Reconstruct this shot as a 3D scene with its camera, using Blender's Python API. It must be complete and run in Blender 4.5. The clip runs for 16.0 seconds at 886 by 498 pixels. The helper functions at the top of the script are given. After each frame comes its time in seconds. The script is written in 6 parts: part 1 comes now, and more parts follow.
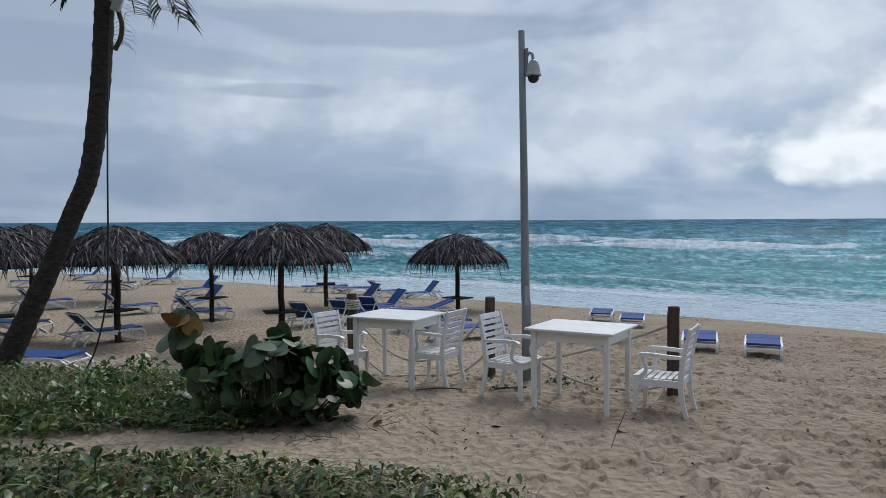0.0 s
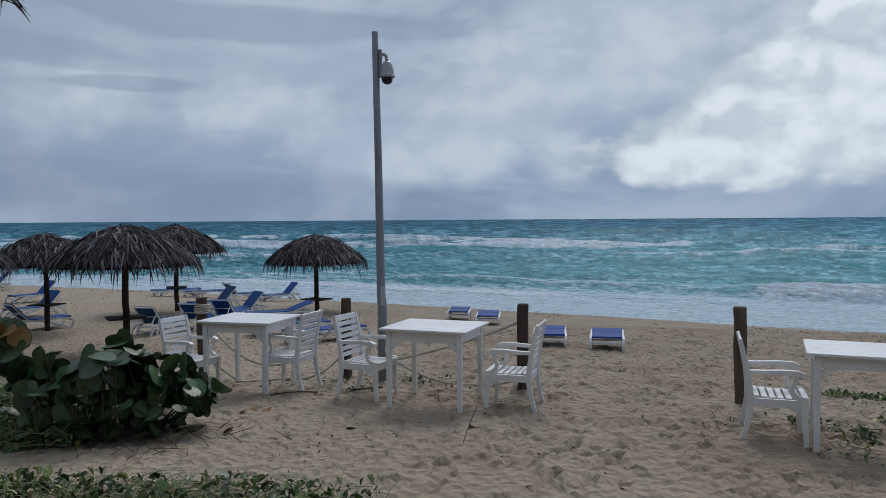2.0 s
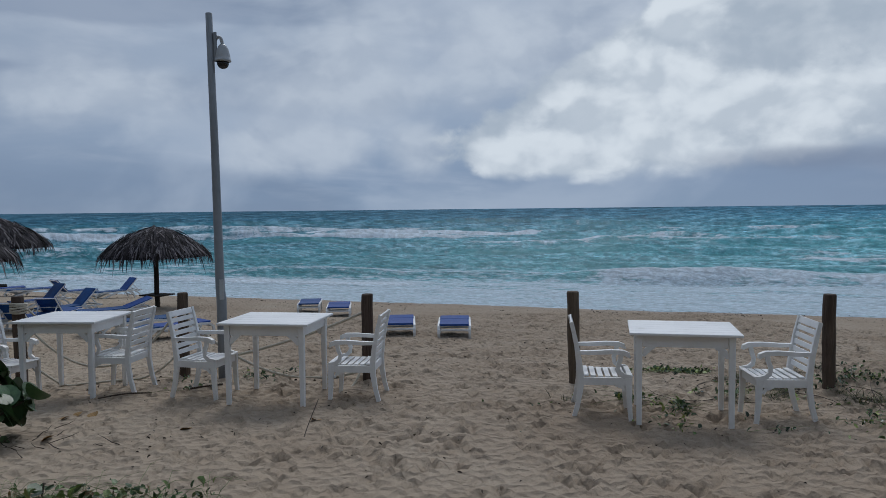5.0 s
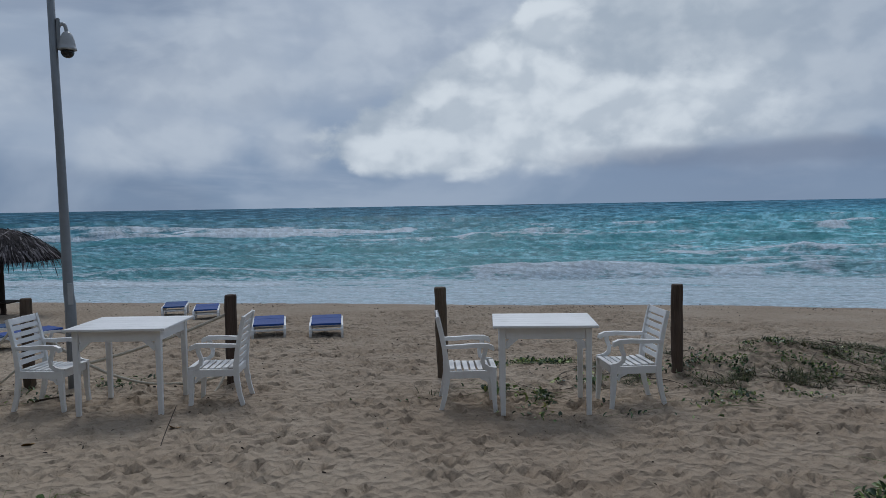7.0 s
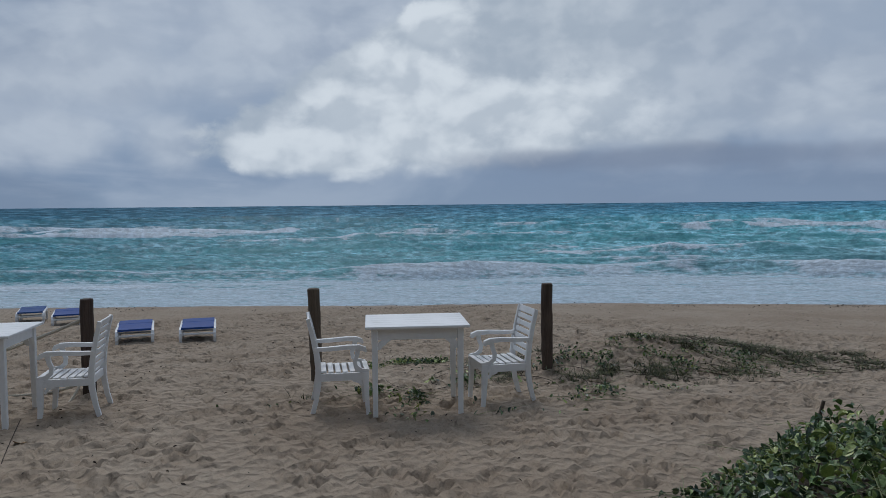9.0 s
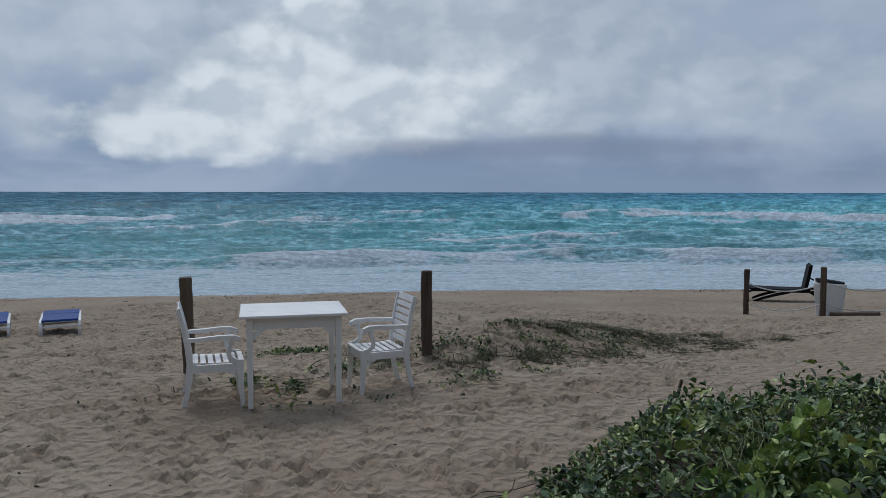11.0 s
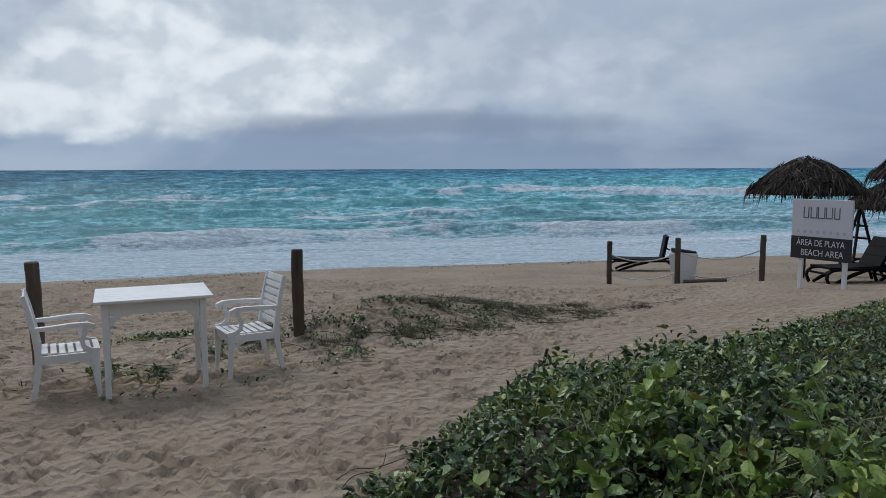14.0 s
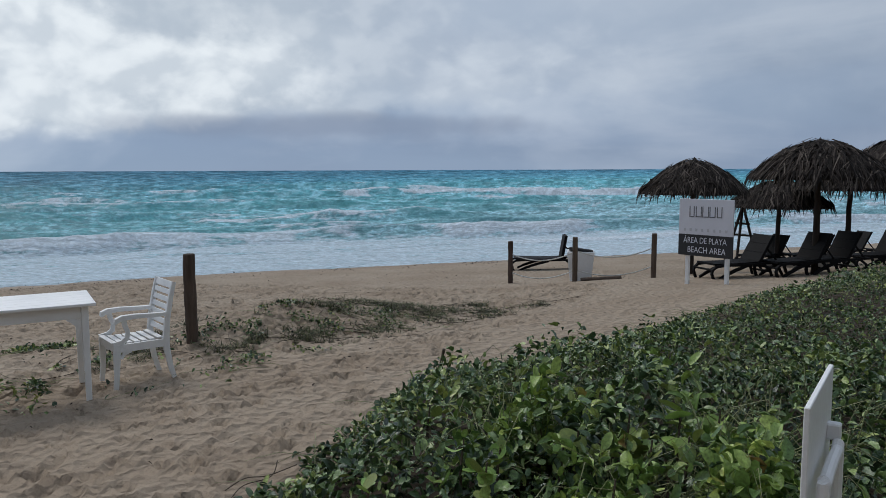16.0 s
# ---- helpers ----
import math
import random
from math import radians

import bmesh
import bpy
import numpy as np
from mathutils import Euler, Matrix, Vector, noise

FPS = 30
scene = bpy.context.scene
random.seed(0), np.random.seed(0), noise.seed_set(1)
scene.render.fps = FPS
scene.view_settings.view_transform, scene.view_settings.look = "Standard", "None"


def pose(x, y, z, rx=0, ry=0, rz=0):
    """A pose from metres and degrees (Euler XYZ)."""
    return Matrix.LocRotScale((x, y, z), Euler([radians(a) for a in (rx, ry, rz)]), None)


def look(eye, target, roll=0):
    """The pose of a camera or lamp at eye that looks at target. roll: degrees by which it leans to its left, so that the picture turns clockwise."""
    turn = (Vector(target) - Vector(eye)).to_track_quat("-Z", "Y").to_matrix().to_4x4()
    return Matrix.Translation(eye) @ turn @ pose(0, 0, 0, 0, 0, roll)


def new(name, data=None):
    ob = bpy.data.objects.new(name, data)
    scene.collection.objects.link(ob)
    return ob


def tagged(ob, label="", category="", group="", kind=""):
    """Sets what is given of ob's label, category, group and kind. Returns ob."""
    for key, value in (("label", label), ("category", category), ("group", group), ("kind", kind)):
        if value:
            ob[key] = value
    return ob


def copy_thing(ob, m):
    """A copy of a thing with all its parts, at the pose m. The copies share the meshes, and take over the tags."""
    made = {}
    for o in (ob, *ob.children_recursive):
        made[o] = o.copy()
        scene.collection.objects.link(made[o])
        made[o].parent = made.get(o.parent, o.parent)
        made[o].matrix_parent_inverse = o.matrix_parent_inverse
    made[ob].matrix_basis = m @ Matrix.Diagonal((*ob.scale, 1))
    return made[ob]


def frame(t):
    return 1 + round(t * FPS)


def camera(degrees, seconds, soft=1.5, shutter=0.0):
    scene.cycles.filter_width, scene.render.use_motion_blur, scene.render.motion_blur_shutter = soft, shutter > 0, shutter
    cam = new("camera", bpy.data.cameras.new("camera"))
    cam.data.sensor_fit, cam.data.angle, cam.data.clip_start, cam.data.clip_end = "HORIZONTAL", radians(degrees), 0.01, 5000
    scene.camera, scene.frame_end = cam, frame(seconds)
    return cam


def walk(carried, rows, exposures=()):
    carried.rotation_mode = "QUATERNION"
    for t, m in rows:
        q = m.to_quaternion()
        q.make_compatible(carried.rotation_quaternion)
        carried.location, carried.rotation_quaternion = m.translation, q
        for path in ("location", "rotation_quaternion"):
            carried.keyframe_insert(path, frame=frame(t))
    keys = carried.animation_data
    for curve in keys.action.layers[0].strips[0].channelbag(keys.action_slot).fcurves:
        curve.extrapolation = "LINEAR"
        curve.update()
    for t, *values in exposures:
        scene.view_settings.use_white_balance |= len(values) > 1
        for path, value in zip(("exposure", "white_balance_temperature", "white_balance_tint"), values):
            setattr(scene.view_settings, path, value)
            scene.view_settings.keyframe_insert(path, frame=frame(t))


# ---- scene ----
cam = camera(61.26, 16.0, soft=0.5)
ROWS = [
    (0.0, -0.000, -0.000, 1.900, -0.00, -2.20, 0.31),
    (0.5, 0.017, -0.018, 1.908, -2.63, -2.26, 0.32),
    (1.0, 0.038, -0.026, 1.911, -5.31, -2.24, 0.34),
    (1.5, 0.057, -0.022, 1.908, -8.08, -2.24, 0.33),
    (2.0, 0.074, -0.014, 1.907, -10.55, -2.26, 0.38),
    (2.5, 0.088, -0.002, 1.905, -12.05, -2.48, 0.44),
    (3.0, 0.102, 0.006, 1.902, -14.00, -2.71, 0.43),
    (3.5, 0.121, 0.010, 1.900, -15.99, -2.90, 0.34),
    (4.0, 0.146, 0.009, 1.898, -18.28, -2.94, 0.35),
    (6.5, 0.284, -0.049, 1.891, -27.81, -3.32, 1.00),
    (7.0, 0.305, -0.047, 1.885, -31.00, -3.35, 0.96),
    (7.5, 0.326, -0.051, 1.883, -32.76, -3.42, 0.90),
    (8.0, 0.361, -0.050, 1.881, -35.12, -3.38, 0.78),
    (8.5, 0.397, -0.064, 1.882, -37.20, -3.39, 0.73),
    (9.0, 0.421, -0.080, 1.882, -39.74, -3.43, 0.54),
    (11.5, 0.491, -0.128, 1.874, -50.03, -4.60, -0.20),
    (12.0, 0.499, -0.135, 1.874, -51.48, -4.81, -0.28),
    (12.5, 0.508, -0.126, 1.871, -52.74, -5.20, -0.28),
    (13.0, 0.523, -0.118, 1.867, -54.33, -5.62, -0.13),
    (13.5, 0.530, -0.130, 1.867, -55.85, -5.96, 0.10),
    (14.0, 0.539, -0.154, 1.869, -57.79, -6.13, 0.17),
    (14.5, 0.559, -0.189, 1.871, -59.50, -6.09, 0.31),
    (15.0, 0.566, -0.213, 1.870, -61.88, -6.12, 0.18),
    (15.5, 0.573, -0.227, 1.875, -63.32, -6.09, 0.16),
    (16.0, 0.584, -0.243, 1.874, -64.87, -6.06, 0.21),
]
walk(cam, [(t, pose(x, y, z, 90 + pitch, roll, yaw)) for t, x, y, z, yaw, pitch, roll in ROWS],
     exposures=[(0.0, 0.26, 6300, 10), (1.0, 0.08, 6200, 10), (2.5, -0.08, 6120, 10), (4.0, -0.14, 6080, 10), (7.0, -0.26, 6050, 10), (9.2, -0.26, 6050, 10),
                (12.5, -0.10, 6050, 10), (14.0, 0.0, 6200, 10), (16.0, 0.08, 6300, 10)])

# ---- light ----
SUN_AZ, SUN_EL = 24.0, 46.0


def make_world():
    w = bpy.data.worlds.new("overcast_sky")
    scene.world = w
    w.use_nodes = True
    nt = w.node_tree
    nt.nodes.clear()
    n, ln = nt.nodes, nt.links

    def node(kind, **props):
        k = n.new(kind)
        for key, value in props.items():
            setattr(k, key, value)
        return k

    def math_(op, a, b=0.0, c=0.0, clamp=False):
        m = node("ShaderNodeMath", operation=op, use_clamp=clamp)
        for i, v in enumerate((a, b, c)):
            if isinstance(v, (int, float)):
                m.inputs[i].default_value = v
            else:
                ln.new(v, m.inputs[i])
        return m.outputs[0]

    def step(lo, hi, v):
        m = node("ShaderNodeMapRange", interpolation_type="SMOOTHSTEP")
        ln.new(v, m.inputs[0])
        m.inputs[1].default_value, m.inputs[2].default_value = lo, hi
        return m.outputs[0]

    def mix(f, a, b):
        m = node("ShaderNodeMix", data_type="RGBA")
        for i, v in ((0, f), (6, a), (7, b)):
            if isinstance(v, (int, float)):
                m.inputs[i].default_value = v
            elif isinstance(v, tuple):
                m.inputs[i].default_value = (*v, 1)
            else:
                ln.new(v, m.inputs[i])
        return m.outputs[2]

    co = node("ShaderNodeTexCoord").outputs["Generated"]
    sep = node("ShaderNodeSeparateXYZ")
    ln.new(co, sep.inputs[0])
    az = math_("MULTIPLY", math_("ARCTAN2", sep.outputs[0], sep.outputs[1]), 57.2958)
    el = math_("MULTIPLY", math_("ARCSINE", sep.outputs[2]), 57.2958)

    def noise_at(sx, sy, scale, detail=6.0, rough=0.55, off=0.0, dist=0.0):
        c = node("ShaderNodeCombineXYZ")
        ln.new(math_("MULTIPLY_ADD", az, sx, off), c.inputs[0])
        ln.new(math_("MULTIPLY_ADD", el, sy, off * 0.7), c.inputs[1])
        t = node("ShaderNodeTexNoise")
        ln.new(c.outputs[0], t.inputs["Vector"])
        t.inputs["Scale"].default_value = scale
        t.inputs["Detail"].default_value = detail
        t.inputs["Roughness"].default_value = rough
        t.inputs["Distortion"].default_value = dist
        return t.outputs[0]

    # clear sky behind the cloud
    sky = node("ShaderNodeTexSky", sky_type="NISHITA", sun_disc=False, sun_elevation=radians(SUN_EL), sun_rotation=radians(SUN_AZ))
    dim = node("ShaderNodeVectorMath", operation="SCALE")
    ln.new(sky.outputs[0], dim.inputs[0])
    dim.inputs["Scale"].default_value = 0.09

    # grey-blue overcast by height above the horizon
    ramp = node("ShaderNodeValToRGB")
    ln.new(math_("DIVIDE", el, 90.0), ramp.inputs[0])
    stops = [(0.0, (0.265, 0.345, 0.455)), (0.022, (0.255, 0.335, 0.455)), (0.06, (0.32, 0.40, 0.515)), (0.13, (0.39, 0.46, 0.56)),
             (0.22, (0.34, 0.41, 0.51)), (0.45, (0.52, 0.58, 0.66)), (1.0, (0.72, 0.78, 0.87))]
    while len(ramp.color_ramp.elements) < len(stops):
        ramp.color_ramp.elements.new(0.5)
    for e, (p, c) in zip(ramp.color_ramp.elements, stops):
        e.position, e.color = p, (*c, 1)
    base = ramp.outputs[0]

    # long streaks of stratus, darker and lighter, and small gaps of blue
    streak = noise_at(0.028, 0.11, 1.0, 5, 0.52, 3.3, 0.4)
    base = mix(math_("MULTIPLY", step(0.45, 0.66, streak), 0.62), base, (0.20, 0.26, 0.36))
    pale = noise_at(0.035, 0.14, 1.0, 6, 0.55, 11.7, 0.5)
    base = mix(math_("MULTIPLY", step(0.48, 0.70, pale), 0.62), base, (0.58, 0.63, 0.70))
    soft_ = noise_at(0.075, 0.12, 1.0, 5, 0.5, 41.0, 0.3)
    base = mix(math_("MULTIPLY", step(0.42, 0.64, soft_), 0.42), base, (0.54, 0.60, 0.68))
    # the cover thickens away from the bright quarter of the sky
    away = step(18.0, 75.0, math_("ABSOLUTE", math_("SUBTRACT", az, 36.0)))
    base = mix(math_("MULTIPLY", away, 0.52), base, (0.20, 0.25, 0.33))
    gap = noise_at(0.05, 0.12, 1.3, 5, 0.5, 23.1, 0.3)
    base = mix(math_("MULTIPLY", math_("MULTIPLY", step(0.64, 0.74, gap), step(6.0, 12.0, el)), 0.5), base, dim.outputs[0])

    # billows: heaps of round puffs, lit from above and from the left
    def heap(da, de):
        c = node("ShaderNodeCombineXYZ")
        ln.new(math_("ADD", az, da), c.inputs[0])
        ln.new(math_("MULTIPLY_ADD", el, 1.35, de * 1.35), c.inputs[1])
        w = node("ShaderNodeTexNoise")
        ln.new(c.outputs[0], w.inputs["Vector"])
        w.inputs["Scale"].default_value, w.inputs["Detail"].default_value = 0.22, 3.0
        v = node("ShaderNodeVectorMath", operation="MULTIPLY_ADD")
        ln.new(w.outputs["Color"], v.inputs[0])
        v.inputs[1].default_value = (3.4, 3.4, 0.0)
        ln.new(c.outputs[0], v.inputs[2])
        total = None
        for size, weight in ((0.17, 0.62), (0.40, 0.28), (0.95, 0.10)):
            t = node("ShaderNodeTexVoronoi", voronoi_dimensions="2D", feature="SMOOTH_F1")
            ln.new(v.outputs[0], t.inputs["Vector"])
            t.inputs["Scale"].default_value, t.inputs["Smoothness"].default_value = size, 0.6
            q = math_("MULTIPLY_ADD", t.outputs["Distance"], -weight * 1.25, weight)
            total = q if total is None else math_("ADD", total, q)
        grain = node("ShaderNodeTexNoise")
        ln.new(v.outputs[0], grain.inputs["Vector"])
        grain.inputs["Scale"].default_value, grain.inputs["Detail"].default_value, grain.inputs["Roughness"].default_value = 0.5, 7.0, 0.6
        return math_("MULTIPLY_ADD", math_("SUBTRACT", grain.outputs[0], 0.5), 0.36, total)

    here = heap(0.0, 0.0)
    swell = math_("SUBTRACT", here, 0.42)
    relief = step(-0.26, 0.30, math_("SUBTRACT", here, heap(-0.9, 1.2)))

    def lobe(a, e, ra, re):
        p = math_("POWER", math_("ABSOLUTE", math_("DIVIDE", math_("SUBTRACT", az, a), ra)), 2.0)
        q = math_("POWER", math_("ABSOLUTE", math_("DIVIDE", math_("SUBTRACT", el, e), re)), 2.0)
        return math_("SUBTRACT", 1.0, math_("SQRT", math_("ADD", p, q)))

    def joined(rows):
        out = None
        for row in rows:
            out = lobe(*row) if out is None else math_("MAXIMUM", out, lobe(*row))
        return out

    # the hazy upper deck: grey-white heaps with soft edges
    deck = joined([(31.0, 11.5, 14.0, 6.0), (50.0, 12.0, 22.0, 6.0), (14.0, 10.5, 8.0, 5.0), (20.0, 4.6, 3.4, 2.4), (11.0, 4.8, 6.5, 2.6), (-8.0, 8.5, 14.0, 3.5), (66.0, 8.0, 14.0, 3.6)])
    deck = step(-0.25, 0.75, math_("MULTIPLY_ADD", swell, 0.6, math_("MULTIPLY_ADD", math_("SUBTRACT", soft_, 0.5), 1.6, deck)))
    tone_ = math_("MULTIPLY_ADD", relief, 0.45, math_("MULTIPLY", step(0.40, 0.62, noise_at(0.09, 0.15, 1.0, 6, 0.55, 61.0, 0.6)), 0.55))
    base = mix(math_("MULTIPLY", deck, 0.72), base, mix(tone_, (0.36, 0.42, 0.51), (0.59, 0.64, 0.695)))
    # darker bars of stratus with a crisp lower edge
    bars = joined([(-27.0, 11.2, 17.0, 2.3), (-4.0, 14.2, 22.0, 1.7), (-13.0, 9.6, 6.0, 0.7), (-33.0, 6.2, 12.0, 1.0)])
    bars = step(0.0, 0.45, math_("ADD", bars, math_("MULTIPLY", math_("SUBTRACT", noise_at(0.05, 0.35, 1.0, 6, 0.55, 71.0, 0.5), 0.5), 1.5)))
    base = mix(math_("MULTIPLY", bars, 0.55), base, (0.235, 0.295, 0.40))
    # the tall bright cumulus over the sea: a wedge that leans up to the right, flat below
    over = math_("MAXIMUM", math_("SUBTRACT", el, 4.6), 0.0)
    below = math_("MAXIMUM", math_("SUBTRACT", 4.6, el), 0.0)
    lean = math_("SUBTRACT", math_("SUBTRACT", az, 21.5), math_("MULTIPLY_ADD", over, 1.75, math_("MULTIPLY", below, 1.9)))
    curl = math_("SUBTRACT", noise_at(0.55, 0.75, 1.0, 8, 0.62, 83.0, 0.3), 0.5)
    blunt = math_("SUBTRACT", 1.0, step(0.0, 0.8, math_("ABSOLUTE", math_("SUBTRACT", el, 4.6))))
    lean = math_("MULTIPLY_ADD", curl, 3.2, math_("MULTIPLY_ADD", blunt, -1.3, lean))
    side = step(-0.1, 1.7, math_("MULTIPLY_ADD", swell, 3.4, math_("MULTIPLY_ADD", math_("SUBTRACT", soft_, 0.5), 3.0, math_("ADD", lean, 1.6))))
    foot = math_("SUBTRACT", math_("SUBTRACT", el, 2.3), math_("MULTIPLY", math_("MAXIMUM", math_("SUBTRACT", az, 36.0), 0.0), 0.085))
    foot = step(-0.35, 1.0, math_("MULTIPLY_ADD", swell, 1.8, foot))
    fade = math_("SUBTRACT", 1.0, math_("MULTIPLY", step(47.0, 68.0, az), 0.85))
    cloud = math_("MULTIPLY", math_("MULTIPLY", side, foot), fade)
    core = joined([(29.0, 3.9, 5.5, 2.6), (36.0, 5.8, 9.0, 4.0), (46.5, 7.0, 10.0, 3.2), (39.2, 12.9, 3.2, 2.4), (37.5, 9.5, 5.0, 4.0)])
    core = step(-0.12, 0.55, math_("MULTIPLY_ADD", curl, 0.55, math_("MULTIPLY_ADD", swell, 0.7, core)))
    lit = math_("MULTIPLY", core, math_("MULTIPLY_ADD", relief, 0.62, 0.38))
    white = mix(lit, mix(math_("MULTIPLY_ADD", curl, 0.9, relief), (0.455, 0.515, 0.575), (0.575, 0.625, 0.67)), (0.80, 0.84, 0.855))
    base = mix(math_("MULTIPLY", cloud, 0.89), base, white)
    # its flat dark base and the rain veil under it
    shelf_ = step(-0.2, 0.7, math_("MULTIPLY_ADD", swell, 0.9, lobe(56.0, 3.25, 15.0, 1.0)))
    base = mix(math_("MULTIPLY", shelf_, 0.62), base, (0.215, 0.26, 0.35))
    veil = math_("MULTIPLY", step(34.0, 50.0, az), math_("SUBTRACT", 1.0, step(2.0, 4.4, el)))
    base = mix(math_("MULTIPLY", veil, 0.35), base, (0.25, 0.31, 0.42))

    bg = node("ShaderNodeBackground")
    ln.new(base, bg.inputs[0])
    bg.inputs[1].default_value = 1.0
    ln.new(bg.outputs[0], node("ShaderNodeOutputWorld").inputs[0])


make_world()
sun = new("sun", bpy.data.lights.new("sun", "SUN"))
sun.data.energy, sun.data.angle, sun.data.color = 1.4, radians(22), (1.0, 0.95, 0.88)
sun.matrix_world = look((0, 0, 30), (-math.sin(radians(SUN_AZ)) * 30, -math.cos(radians(SUN_AZ)) * 30, 30 - 30 * math.tan(radians(SUN_EL))))


# ---- materials ----
def material(name, dark, light, scale=6.0, rough=0.6, bump=0.2, fine=8.0, metallic=0.0, spec=0.5, coords="Object", vary=None,
             amount=0.25, stretch=(1, 1, 1), translucent=0.0, stain=None, stain_at=(0.55, 0.75)):
    """Two-scale noise between two colours, with relief; vary: 'island' or 'object' for a tone of its own for each piece."""
    m = bpy.data.materials.new(name)
    m.use_nodes = True
    nt = m.node_tree
    n, ln = nt.nodes, nt.links
    b = n["Principled BSDF"]
    co = n.new("ShaderNodeTexCoord")
    mp = n.new("ShaderNodeMapping")
    mp.inputs["Scale"].default_value = stretch
    ln.new(co.outputs[coords], mp.inputs[0])
    big, small = n.new("ShaderNodeTexNoise"), n.new("ShaderNodeTexNoise")
    for t, s, d in ((big, scale, 4.0), (small, scale * fine, 3.0)):
        ln.new(mp.outputs[0], t.inputs["Vector"])
        t.inputs["Scale"].default_value, t.inputs["Detail"].default_value = s, d
    f = n.new("ShaderNodeMath")
    f.operation = "MULTIPLY_ADD"
    ln.new(small.outputs[0], f.inputs[0])
    f.inputs[1].default_value = 0.45
    g = n.new("ShaderNodeMath")
    g.operation = "MULTIPLY_ADD"
    ln.new(big.outputs[0], g.inputs[0])
    g.inputs[1].default_value, g.inputs[2].default_value = 1.6, -0.52
    ln.new(g.outputs[0], f.inputs[2])
    mx = n.new("ShaderNodeMix")
    mx.data_type = "RGBA"
    mx.clamp_factor = True
    ln.new(f.outputs[0], mx.inputs[0])
    mx.inputs[6].default_value, mx.inputs[7].default_value = (*dark, 1), (*light, 1)
    col = mx.outputs[2]
    if vary:
        src = n.new("ShaderNodeNewGeometry").outputs["Random Per Island"] if vary == "island" else n.new("ShaderNodeObjectInfo").outputs["Random"]
        hsv = n.new("ShaderNodeHueSaturation")
        r = n.new("ShaderNodeMapRange")
        ln.new(src, r.inputs[0])
        r.inputs[3].default_value, r.inputs[4].default_value = 1 - amount, 1 + amount
        ln.new(r.outputs[0], hsv.inputs["Value"])
        h = n.new("ShaderNodeMath")
        h.operation = "MULTIPLY_ADD"
        ln.new(src, h.inputs[0])
        h.inputs[1].default_value, h.inputs[2].default_value = 0.03 * amount / 0.25, 0.5 - 0.015 * amount / 0.25
        ln.new(h.outputs[0], hsv.inputs["Hue"])
        ln.new(col, hsv.inputs["Color"])
        col = hsv.outputs[0]
    if stain:
        sn = n.new("ShaderNodeTexNoise")
        ln.new(co.outputs[coords], sn.inputs["Vector"])
        sn.inputs["Scale"].default_value, sn.inputs["Detail"].default_value, sn.inputs["Roughness"].default_value = scale * 0.7, 7, 0.65
        r = n.new("ShaderNodeMapRange")
        ln.new(sn.outputs[0], r.inputs[0])
        r.inputs[1].default_value, r.inputs[2].default_value = stain_at
        mm = n.new("ShaderNodeMix")
        mm.data_type = "RGBA"
        ln.new(r.outputs[0], mm.inputs[0])
        ln.new(col, mm.inputs[6])
        mm.inputs[7].default_value = (*stain, 1)
        col = mm.outputs[2]
    ln.new(col, b.inputs["Base Color"])
    rr = n.new("ShaderNodeMapRange")
    ln.new(big.outputs[0], rr.inputs[0])
    rr.inputs[3].default_value, rr.inputs[4].default_value = max(rough - 0.12, 0.02), min(rough + 0.12, 1)
    ln.new(rr.outputs[0], b.inputs["Roughness"])
    b.inputs["Metallic"].default_value, b.inputs["Specular IOR Level"].default_value = metallic, spec
    if bump:
        bp = n.new("ShaderNodeBump")
        bp.inputs["Strength"].default_value, bp.inputs["Distance"].default_value = bump, 0.02
        ln.new(small.outputs[0], bp.inputs["Height"])
        ln.new(bp.outputs[0], b.inputs["Normal"])
    if translucent:
        out = n["Material Output"]
        tr = n.new("ShaderNodeBsdfTranslucent")
        ln.new(col, tr.inputs[0])
        ms = n.new("ShaderNodeMixShader")
        ms.inputs[0].default_value = translucent
        ln.new(b.outputs[0], ms.inputs[1])
        ln.new(tr.outputs[0], ms.inputs[2])
        ln.new(ms.outputs[0], out.inputs[0])
    return m


